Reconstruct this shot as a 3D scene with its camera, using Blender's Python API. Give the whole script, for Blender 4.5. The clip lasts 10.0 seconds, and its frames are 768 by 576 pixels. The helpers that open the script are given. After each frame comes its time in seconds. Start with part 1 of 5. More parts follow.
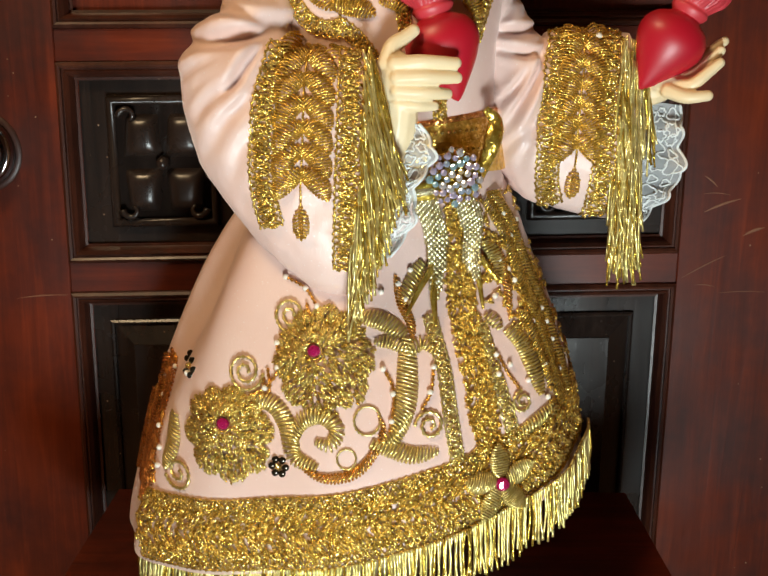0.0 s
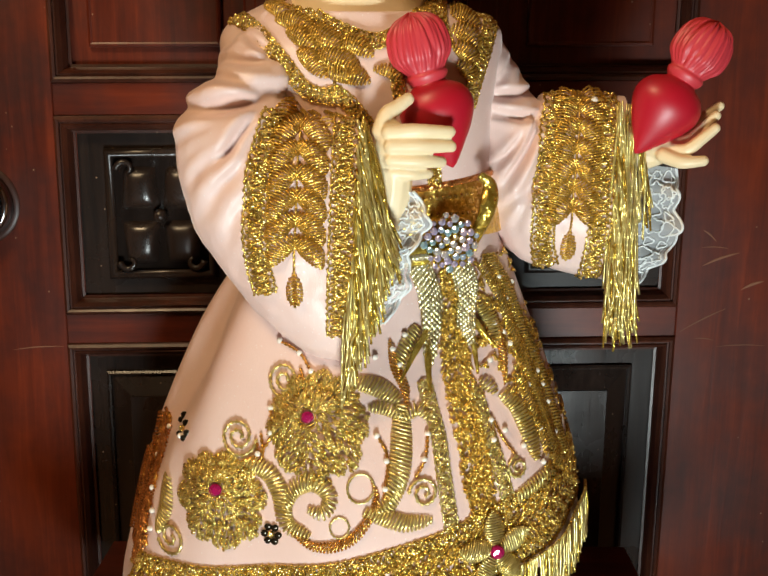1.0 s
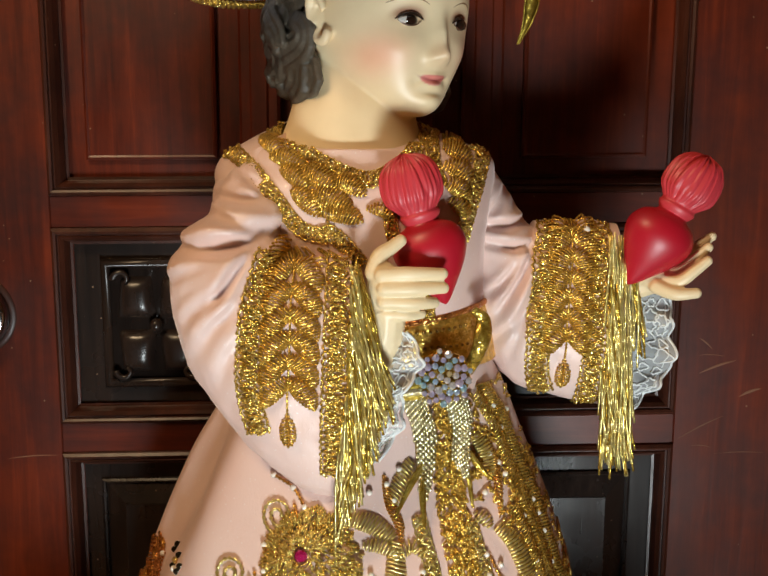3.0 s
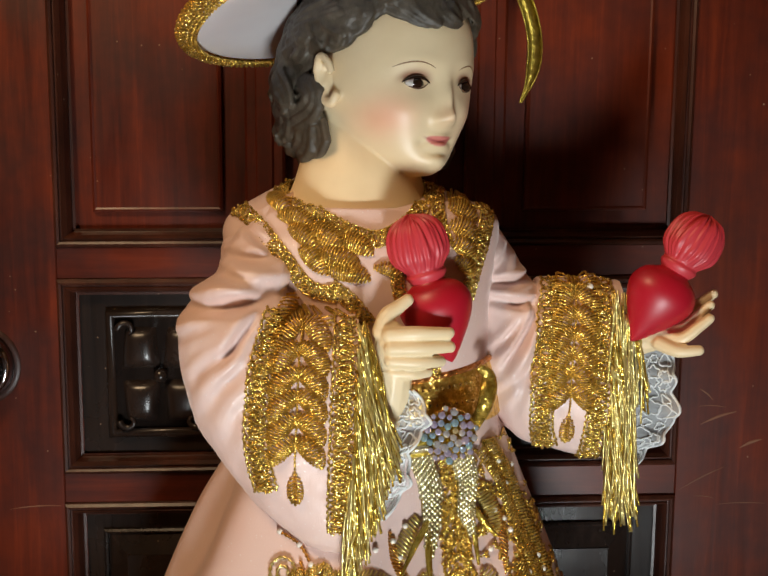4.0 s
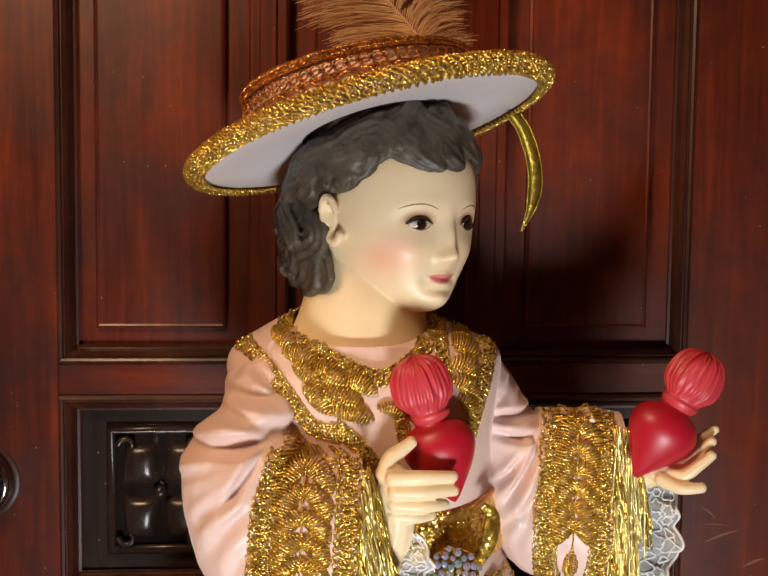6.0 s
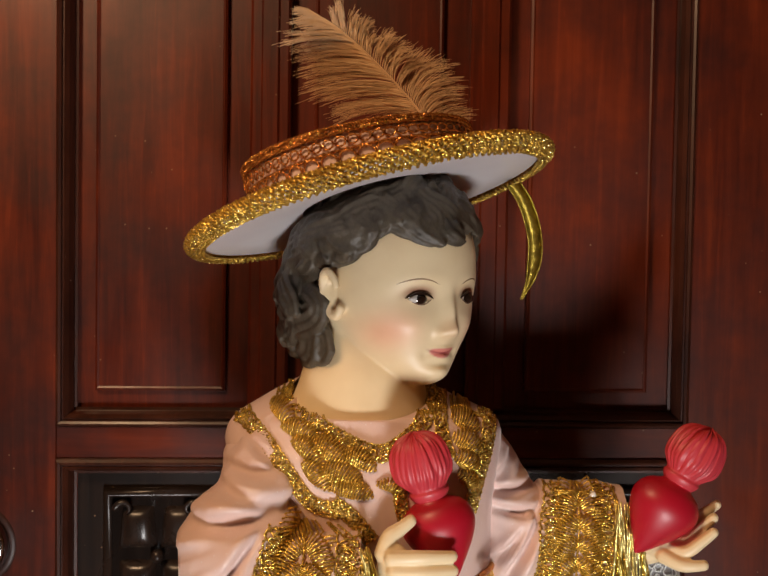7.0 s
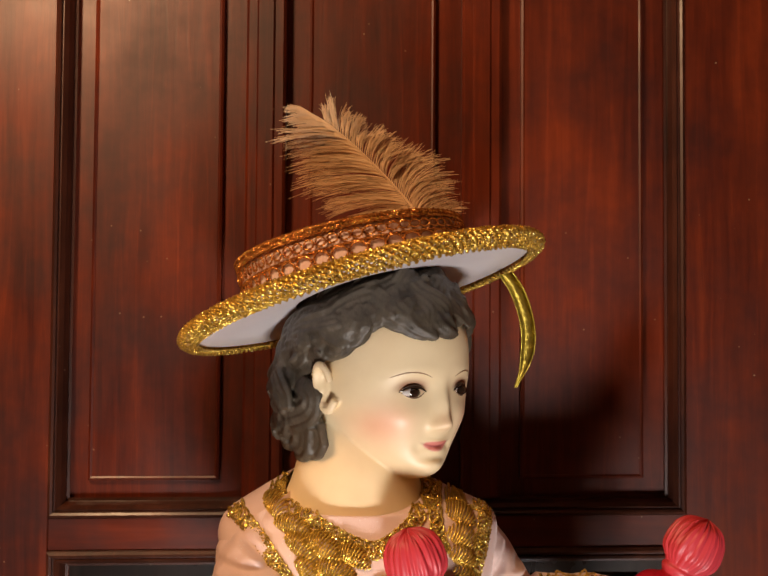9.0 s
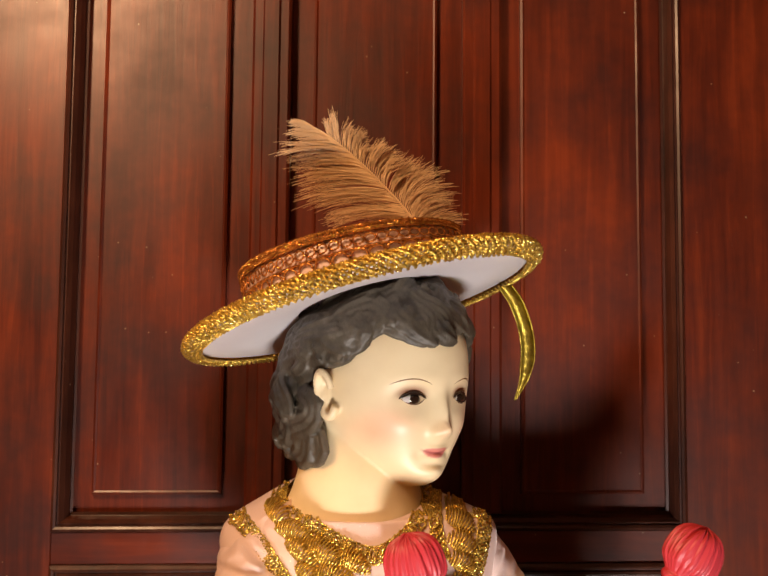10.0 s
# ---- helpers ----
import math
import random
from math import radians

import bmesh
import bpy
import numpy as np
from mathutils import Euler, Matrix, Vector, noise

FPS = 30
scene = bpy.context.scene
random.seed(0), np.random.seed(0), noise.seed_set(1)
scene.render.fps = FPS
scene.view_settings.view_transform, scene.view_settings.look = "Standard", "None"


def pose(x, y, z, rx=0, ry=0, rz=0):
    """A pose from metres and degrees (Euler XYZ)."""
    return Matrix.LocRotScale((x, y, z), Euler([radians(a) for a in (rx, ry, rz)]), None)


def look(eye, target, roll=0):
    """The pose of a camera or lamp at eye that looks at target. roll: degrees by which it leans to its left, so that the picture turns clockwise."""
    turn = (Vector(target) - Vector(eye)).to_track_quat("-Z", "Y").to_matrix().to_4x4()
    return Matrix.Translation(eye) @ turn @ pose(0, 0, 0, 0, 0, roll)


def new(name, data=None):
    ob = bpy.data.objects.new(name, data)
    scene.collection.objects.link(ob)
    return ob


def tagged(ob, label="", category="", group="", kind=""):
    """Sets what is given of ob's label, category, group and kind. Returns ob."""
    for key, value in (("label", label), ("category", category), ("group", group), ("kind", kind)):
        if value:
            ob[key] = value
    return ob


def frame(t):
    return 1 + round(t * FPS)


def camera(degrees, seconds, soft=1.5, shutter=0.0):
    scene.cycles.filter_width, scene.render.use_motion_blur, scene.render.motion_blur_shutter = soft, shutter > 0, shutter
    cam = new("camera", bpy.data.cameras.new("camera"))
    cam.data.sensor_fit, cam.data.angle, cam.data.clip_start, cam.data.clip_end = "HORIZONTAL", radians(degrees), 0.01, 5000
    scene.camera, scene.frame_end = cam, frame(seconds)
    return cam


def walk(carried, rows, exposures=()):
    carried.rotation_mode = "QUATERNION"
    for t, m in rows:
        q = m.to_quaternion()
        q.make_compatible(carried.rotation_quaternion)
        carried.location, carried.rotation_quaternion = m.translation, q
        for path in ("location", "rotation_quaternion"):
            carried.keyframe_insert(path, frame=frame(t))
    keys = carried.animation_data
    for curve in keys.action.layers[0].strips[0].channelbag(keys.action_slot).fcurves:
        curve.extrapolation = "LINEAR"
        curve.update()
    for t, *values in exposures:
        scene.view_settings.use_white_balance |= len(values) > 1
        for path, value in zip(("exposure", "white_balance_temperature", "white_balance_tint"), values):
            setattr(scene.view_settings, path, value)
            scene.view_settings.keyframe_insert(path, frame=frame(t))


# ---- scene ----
cam = camera(44.8, 10.0, soft=1.6)
PATH = [
    (0, (0.013, 0.079, 1.047), (0.012, 2.026, 0.59), 0.4),
    (0.5, (0.017, 0.085, 1.066), (0.015, 2.038, 0.637), 0.4),
    (1, (0.021, 0.09, 1.082), (0.01, 2.046, 0.668), 0.5),
    (1.5, (0.024, 0.095, 1.101), (0.009, 2.054, 0.698), 0.4),
    (2, (0.027, 0.1, 1.119), (0.011, 2.063, 0.736), 0.3),
    (2.5, (0.029, 0.106, 1.143), (0.011, 2.073, 0.782), 0.2),
    (4, (0.017, 0.099, 1.18), (0.013, 2.082, 0.918), 0.4),
    (4.5, (0.014, 0.098, 1.197), (0.016, 2.085, 0.969), 0.3),
    (5, (0.015, 0.098, 1.211), (0.021, 2.088, 1.014), 0.4),
    (5.5, (0.011, 0.098, 1.228), (0.016, 2.091, 1.056), 0.5),
    (7, (0.01, 0.102, 1.281), (0.012, 2.101, 1.211), 0.9),
    (7.5, (0.011, 0.102, 1.296), (0.012, 2.102, 1.248), 1.0),
    (8, (0.014, 0.103, 1.31), (0.011, 2.103, 1.289), 1.0),
    (8.5, (0.016, 0.102, 1.316), (0.014, 2.102, 1.331), 0.5),
    (9, (0.014, 0.099, 1.304), (0.019, 2.097, 1.375), 0.4),
    (9.5, (0.016, 0.096, 1.294), (0.019, 2.092, 1.411), 0.4),
    (10, (0.019, 0.087, 1.277), (0.01, 2.081, 1.433), 0.5),
]
EXPOSURES = [(0, 0.0, 6200, -2), (1.5, 0.04, 6200, -2), (2.5, -0.10, 6200, 0), (4, -0.28, 6300, 4), (4.5, -0.20, 6350, 5), (5, -0.08, 6400, 5), (5.5, 0.05, 6500, 8),
             (7, -0.36, 6900, 14), (8, -0.26, 7050, 17), (8.5, -0.16, 7100, 17), (9, 0.04, 7200, 17), (9.5, 0.34, 7300, 17), (10, 0.34, 7300, 17)]
walk(cam, [(t, look(eye, target, roll)) for t, eye, target, roll in PATH], EXPOSURES)

# ---- world and lights ----
world = bpy.data.worlds.new("world")
scene.world = world
world.use_nodes = True
sky = world.node_tree.nodes.new("ShaderNodeTexSky")
sky.sky_type, sky.sun_disc = "NISHITA", False
sky.sun_elevation, sky.sun_rotation = radians(40), radians(160)
world.node_tree.links.new(sky.outputs[0], world.node_tree.nodes["Background"].inputs[0])
world.node_tree.nodes["Background"].inputs[1].default_value = 0.1


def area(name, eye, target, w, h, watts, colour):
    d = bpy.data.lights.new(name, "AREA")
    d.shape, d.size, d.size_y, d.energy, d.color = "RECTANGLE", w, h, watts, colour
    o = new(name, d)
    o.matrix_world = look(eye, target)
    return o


# added area lights, sources unseen: cool from low in front, warm from upper left
area("low_front_light", (0.14, -0.42, 0.22), (0.05, 0.95, 1.08), 0.32, 0.32, 5.2, (0.96, 0.98, 1.0)).data.spread = radians(85)
area("warm_high_light", (-0.76, 0.02, 2.22), (-0.1, 1.1, 1.3), 0.30, 0.30, 16.5, (1.0, 0.66, 0.38))


# ---- materials ----
def node(nt, kind, **values):
    n = nt.nodes.new("ShaderNode" + kind)
    for k, v in values.items():
        if k in n.inputs:
            n.inputs[k].default_value = v
    return n


def material(name, colour, rough=0.5, metal=0.0, **more):
    m = bpy.data.materials.new(name)
    m.use_nodes = True
    b = m.node_tree.nodes["Principled BSDF"]
    b.inputs["Base Color"].default_value = (*colour, 1)
    b.inputs["Roughness"].default_value = rough
    b.inputs["Metallic"].default_value = metal
    for k, v in more.items():
        b.inputs[k.replace("_", " ")].default_value = v
    return m


def coords(nt, scale=(1, 1, 1), space="Object"):
    c = nt.nodes.new("ShaderNodeTexCoord")
    s = nt.nodes.new("ShaderNodeMapping")
    s.inputs["Scale"].default_value = scale
    nt.links.new(c.outputs[space], s.inputs["Vector"])
    return s.outputs[0]


def ramp(nt, fac, stops):
    r = nt.nodes.new("ShaderNodeValToRGB")
    while len(r.color_ramp.elements) < len(stops):
        r.color_ramp.elements.new(0.5)
    for e, (p, c) in zip(r.color_ramp.elements, stops):
        e.position, e.color = p, (*c, 1) if len(c) == 3 else c
    nt.links.new(fac, r.inputs[0])
    return r.outputs[0]


def bump(nt, height, strength, distance, shader="Principled BSDF"):
    b = nt.nodes.new("ShaderNodeBump")
    b.inputs["Strength"].default_value, b.inputs["Distance"].default_value = strength, distance
    nt.links.new(height, b.inputs["Height"])
    nt.links.new(b.outputs[0], nt.nodes[shader].inputs["Normal"])


def mix(nt, fac, a, b, mode="MIX"):
    m = nt.nodes.new("ShaderNodeMix")
    m.data_type, m.blend_type = "RGBA", mode
    for socket, v in ((m.inputs[0], fac), (m.inputs[6], a), (m.inputs[7], b)):
        if isinstance(v, (int, float)):
            socket.default_value = v
        elif isinstance(v, tuple):
            socket.default_value = (*v, 1)
        else:
            nt.links.new(v, socket)
    return m.outputs[2]


def wood(name, dark, mid, light, rough=0.32, along="z"):
    """Polished, worn hardwood with long grain, stains and fine scratches."""
    m = material(name, mid, rough)
    nt = m.node_tree
    b = nt.nodes["Principled BSDF"]
    sc = {"z": (1, 1, 0.06), "x": (0.06, 1, 1)}[along]
    grain = node(nt, "TexNoise", Scale=90.0, Detail=6.0, Roughness=0.65, Distortion=0.6)
    nt.links.new(coords(nt, sc), grain.inputs["Vector"])
    broad = node(nt, "TexNoise", Scale=9.0, Detail=4.0, Roughness=0.6, Distortion=0.4)
    nt.links.new(coords(nt, {"z": (1, 1, 0.22), "x": (0.22, 1, 1)}[along]), broad.inputs["Vector"])
    stain = node(nt, "TexNoise", Scale=4.5, Detail=5.0, Roughness=0.7)
    nt.links.new(coords(nt), stain.inputs["Vector"])
    c1 = ramp(nt, grain.outputs[0], [(0.3, dark), (0.52, mid), (0.75, light)])
    c2 = ramp(nt, broad.outputs[0], [(0.3, dark), (0.7, light)])
    c = mix(nt, 0.5, c1, c2)
    dirt = ramp(nt, stain.outputs[0], [(0.38, (0.45, 0.4, 0.38)), (0.6, (1, 1, 1))])
    c = mix(nt, 1.0, c, dirt, "MULTIPLY")
    # pale nicks and dust specks
    speck = node(nt, "TexVoronoi", Scale=38.0, Randomness=1.0)
    nt.links.new(coords(nt), speck.inputs["Vector"])
    sp = ramp(nt, speck.outputs["Distance"], [(0.02, (1, 1, 1)), (0.045, (0, 0, 0))])
    c = mix(nt, sp, c, (0.3, 0.2, 0.13))
    nt.links.new(c, b.inputs["Base Color"])
    r = ramp(nt, stain.outputs[0], [(0.3, (rough + 0.2,) * 3), (0.65, (rough,) * 3)])
    nt.links.new(r, b.inputs["Roughness"])
    bump(nt, grain.outputs[0], 0.25, 0.0008)
    return m


def gold(name, base, deep, rough=0.28, scale=900.0, strength=0.6):
    """Gold thread, purl and sequin: metal whose facets catch the light unevenly."""
    m = material(name, base, rough, 0.8)
    nt = m.node_tree
    b = nt.nodes["Principled BSDF"]
    n = node(nt, "TexNoise", Scale=160.0, Detail=3.0)
    nt.links.new(coords(nt), n.inputs["Vector"])
    v = node(nt, "TexVoronoi", Scale=scale)
    nt.links.new(coords(nt), v.inputs["Vector"])
    nt.links.new(ramp(nt, n.outputs[0], [(0.35, deep), (0.62, base)]), b.inputs["Base Color"])
    # every small facet leans its own way
    lean = nt.nodes.new("ShaderNodeVectorMath")
    lean.operation = "SUBTRACT"
    lean.inputs[1].default_value = (0.5, 0.5, 0.5)
    nt.links.new(v.outputs["Color"], lean.inputs[0])
    much = nt.nodes.new("ShaderNodeVectorMath")
    much.operation = "SCALE"
    much.inputs["Scale"].default_value = strength
    nt.links.new(lean.outputs[0], much.inputs[0])
    geo = nt.nodes.new("ShaderNodeNewGeometry")
    total = nt.nodes.new("ShaderNodeVectorMath")
    nt.links.new(geo.outputs["Normal"], total.inputs[0])
    nt.links.new(much.outputs[0], total.inputs[1])
    unit = nt.nodes.new("ShaderNodeVectorMath")
    unit.operation = "NORMALIZE"
    nt.links.new(total.outputs[0], unit.inputs[0])
    nt.links.new(unit.outputs[0], b.inputs["Normal"])
    return m


def satin(name, base, shade, glitter=0.5):
    m = material(name, base, 0.36)
    nt = m.node_tree
    b = nt.nodes["Principled BSDF"]
    b.inputs["Sheen Weight"].default_value = 0.4
    b.inputs["Sheen Roughness"].default_value = 0.35
    b.inputs["Sheen Tint"].default_value = (1, 0.9, 0.86, 1)
    n = node(nt, "TexNoise", Scale=14.0, Detail=5.0)
    nt.links.new(coords(nt), n.inputs["Vector"])
    c = ramp(nt, n.outputs[0], [(0.3, shade), (0.65, base)])
    v = node(nt, "TexVoronoi", Scale=270.0)
    nt.links.new(coords(nt), v.inputs["Vector"])
    sp = ramp(nt, v.outputs["Distance"], [(0.12, (glitter,) * 3), (0.19, (0, 0, 0))])
    pick = ramp(nt, v.outputs["Color"], [(0.55, (0, 0, 0)), (0.62, (1, 1, 1))])
    s = mix(nt, 1.0, sp, pick, "MULTIPLY")
    c = mix(nt, s, c, (0.95, 0.9, 0.9))
    nt.links.new(c, b.inputs["Base Color"])
    nt.links.new(s, b.inputs["Metallic"])
    w = node(nt, "TexNoise", Scale=420.0, Detail=5.0, Roughness=0.75)
    nt.links.new(coords(nt, (1, 1, 0.35)), w.inputs["Vector"])
    bump(nt, w.outputs[0], 0.35, 0.0008)
    return m


WOOD = wood("mahogany", (0.030, 0.0035, 0.0018), (0.118, 0.0165, 0.0060), (0.27, 0.043, 0.0110))
WOOD_X = wood("mahogany_rail", (0.030, 0.0035, 0.0018), (0.118, 0.0165, 0.0060), (0.27, 0.043, 0.0110), along="x")
MOULD = wood("dark_moulding", (0.016, 0.005, 0.003), (0.060, 0.014, 0.007), (0.15, 0.050, 0.028), 0.28)
CARVED = wood("ebonised_wood", (0.008, 0.006, 0.005), (0.022, 0.014, 0.011), (0.05, 0.033, 0.026), 0.22)
SATIN = satin("pink_satin", (0.82, 0.62, 0.56), (0.78, 0.55, 0.48))
LINING = satin("white_glitter_felt", (0.90, 0.87, 0.88), (0.84, 0.80, 0.82), 0.9)
GOLD = gold("gold_purl", (0.88, 0.65, 0.17), (0.58, 0.38, 0.06), 0.26, 700.0, 0.8)
BULLION = gold("deep_gold_bullion", (0.88, 0.60, 0.13), (0.56, 0.33, 0.05), 0.3, 700.0, 0.75)
OLIVE = gold("olive_gold_purl", (0.80, 0.63, 0.20), (0.50, 0.36, 0.08), 0.28, 700.0, 0.8)
AMBER = gold("amber_gold_cord", (0.86, 0.48, 0.10), (0.60, 0.27, 0.04), 0.24, 620.0, 0.5)
RIBBON = gold("olive_gold_ribbon", (0.60, 0.44, 0.07), (0.40, 0.28, 0.04), 0.4, 900.0, 0.5)
PALE = gold("pale_gold_thread", (0.88, 0.75, 0.32), (0.66, 0.51, 0.15), 0.3, 620.0, 0.4)
COPPER = gold("copper_gold_braid", (0.80, 0.36, 0.10), (0.42, 0.15, 0.035), 0.24, 620.0, 0.8)
SEQUIN = gold("gold_sequin", (0.98, 0.78, 0.30), (0.70, 0.46, 0.1), 0.14, 560.0, 0.9)
LAME = gold("gold_lame", (0.80, 0.60, 0.12), (0.50, 0.32, 0.04), 0.22, 260.0, 0.5)
SCALE = gold("silver_gold_scales", (0.90, 0.84, 0.54), (0.62, 0.54, 0.26), 0.22, 520.0, 0.4)
PEARL = material("pearl", (0.85, 0.78, 0.68), 0.18, 0.0, Coat_Weight=0.6)
RUBY = material("ruby_glass", (0.42, 0.01, 0.10), 0.06, 0.3, Coat_Weight=1.0)
BLACK = material("black_sequin", (0.03, 0.022, 0.012), 0.15, 0.6)
RED = material("red_lacquer", (0.44, 0.006, 0.022), 0.42, Coat_Weight=0.12, Coat_Roughness=0.3)
FLAME = material("red_flame_lacquer", (0.56, 0.040, 0.055), 0.45, Coat_Weight=0.1, Coat_Roughness=0.3)
SCRATCH = material("bare_scratched_wood", (0.22, 0.10, 0.055), 0.7)
CHROME = material("dark_chrome", (0.35, 0.36, 0.37), 0.12, 1.0)
# colour of the unseen room shell, picked to reflect warm fill into shadows
WARM_BOUNCE = material("warm_bounce_plaster", (0.46, 0.29, 0.17), 0.9)


# ---- building helpers ----
class Acc:
    """Gathers vertices and faces of one mesh."""

    def __init__(self):
        self.v, self.f, self.m, self.n = [], [], [], 0

    def add(self, verts, faces, slot=0):
        verts = np.asarray(verts, float)
        self.v.append(verts)
        self.f += [tuple(int(i) + self.n for i in f) for f in faces]
        self.m += [slot] * len(faces)
        self.n += len(verts)
        return self

    def mesh(self, name, mats, smooth=True):
        me = bpy.data.meshes.new(name)
        me.from_pydata(np.concatenate(self.v).tolist(), [], self.f)
        for m in mats if isinstance(mats, (list, tuple)) else [mats]:
            me.materials.append(m)
        me.polygons.foreach_set("material_index", self.m)
        me.polygons.foreach_set("use_smooth", [smooth] * len(self.f))
        me.update()
        return me


def put(name, acc, mats, parent=None, label="", smooth=True):
    ob = new(name, acc.mesh(name, mats, smooth))
    ob.parent = parent
    return tagged(ob, label)


def thing(name, at, label, category, group="", kind=""):
    e = new(name)
    e.empty_display_size = 0.05
    e.location = at
    return tagged(e, label, category, group, kind)


def under(ob, parent):
    """Parents ob, whose mesh is in world coordinates."""
    ob.parent = parent
    at = parent.location if parent.parent is None else parent.location + parent.parent.location
    ob.matrix_parent_inverse = Matrix.Identity(4)
    ob.location = -Vector(at) if parent.type == "EMPTY" else (0, 0, 0)
    return ob


def grid_faces(rows, cols, wrap=True, slip=0):
    out = []
    for i in range(rows - 1):
        for j in range(cols if wrap else cols - 1):
            k = (j + 1) % cols
            out.append((i * cols + j, i * cols + k, (i + 1) * cols + k, (i + 1) * cols + j))
    return out


def spline(p, n):
    """Catmull-Rom through the rows of p, n points."""
    p = np.asarray(p, float)
    q = np.vstack([2 * p[0] - p[1], p, 2 * p[-1] - p[-2]])
    t = np.linspace(0, len(p) - 1 - 1e-9, n)
    i = t.astype(int)
    u = (t - i)[:, None]
    a, b, c, d = q[i], q[i + 1], q[i + 2], q[i + 3]
    return 0.5 * (2 * b + (c - a) * u + (2 * a - 5 * b + 4 * c - d) * u ** 2 + (3 * b - a - 3 * c + d) * u ** 3)


def tube(acc, pts, r, sides=6, slot=0, caps=True, flat=1.0):
    """A tube along pts; r a number or one radius a point; flat squashes it across."""
    pts = np.asarray(pts, float)
    n = len(pts)
    r = np.full(n, r) if np.isscalar(r) else np.asarray(r)
    t = np.gradient(pts, axis=0)
    t /= np.linalg.norm(t, axis=1)[:, None] + 1e-12
    ref = np.array([0, 1.0, 0]) if abs(t[:, 1]).mean() < 0.8 else np.array([1.0, 0, 0])
    s = np.cross(t, ref)
    s /= np.linalg.norm(s, axis=1)[:, None] + 1e-12
    u = np.cross(s, t)
    a = np.arange(sides) * 2 * np.pi / sides
    v = pts[:, None] + r[:, None, None] * (np.cos(a)[None, :, None] * s[:, None] + flat * np.sin(a)[None, :, None] * u[:, None])
    f = grid_faces(n, sides)
    if caps:
        f += [tuple(range(sides))[::-1], tuple(range((n - 1) * sides, n * sides))]
    return acc.add(v.reshape(-1, 3), f, slot)


def resample(pts, step):
    pts = np.asarray(pts, float)
    d = np.r_[0, np.cumsum(np.linalg.norm(np.diff(pts, axis=0), axis=1))]
    n = max(3, int(d[-1] / step) + 1)
    s = np.linspace(0, d[-1], n)
    return np.stack([np.interp(s, d, pts[:, k]) for k in range(3)], 1)


def beads(acc, pts, r, sides=5, slot=0):
    """A string of beads or purl along pts."""
    p = resample(pts, r * 1.15)
    tube(acc, p, np.where(np.arange(len(p)) % 2 == 1, r, r * 0.38), sides, slot)


def ball(acc, c, r, seg=10, ring=7, slot=0, squash=(1, 1, 1)):
    th = np.linspace(0, np.pi, ring)
    ph = np.arange(seg) * 2 * np.pi / seg
    v = np.stack([np.sin(th)[:, None] * np.cos(ph), np.sin(th)[:, None] * np.sin(ph), np.cos(th)[:, None] * np.ones(seg)], -1)
    return acc.add(np.asarray(c) + v.reshape(-1, 3) * r * np.asarray(squash), grid_faces(ring, seg), slot)


def block(acc, x0, x1, y0, y1, z0, z1, slot=0, bev=0.0):
    """A box whose front edges (towards -y) are chamfered by bev."""
    b = bev
    v = [(x0, y1, z0), (x1, y1, z0), (x1, y1, z1), (x0, y1, z1),
         (x0, y0 + b, z0), (x1, y0 + b, z0), (x1, y0 + b, z1), (x0, y0 + b, z1),
         (x0 + b, y0, z0 + b), (x1 - b, y0, z0 + b), (x1 - b, y0, z1 - b), (x0 + b, y0, z1 - b)]
    f = [(0, 3, 2, 1), (8, 9, 10, 11)]
    for i in range(4):
        j = (i + 1) % 4
        f += [(i, j, 4 + j, 4 + i), (4 + i, 4 + j, 8 + j, 8 + i)]
    return acc.add(v, [q[::-1] for q in f], slot)


def loft(sections, n, sides, power=2.0, start=0.0):
    """Rings through sections (centre, half axis a, half axis b), each a 3-vector; n rings of sides points."""
    s = spline([np.r_[c, a, b] for c, a, b in sections], n)
    ph = start + np.arange(sides) * 2 * np.pi / sides
    co, si = np.cos(ph), np.sin(ph)
    co, si = np.sign(co) * abs(co) ** (2 / power), np.sign(si) * abs(si) ** (2 / power)
    return s[:, None, 0:3] + co[None, :, None] * s[:, None, 3:6] + si[None, :, None] * s[:, None, 6:9]


def frame_strip(acc, x0, x1, z0, z1, profile, slot=0):
    """A mitred moulding round a rectangle; profile: rows of (inset, y)."""
    v = []
    for i, y in profile:
        v += [(x0 + i, y, z0 + i), (x1 - i, y, z0 + i), (x1 - i, y, z1 - i), (x0 + i, y, z1 - i)]
    return acc.add(v, grid_faces(len(profile), 4), slot)


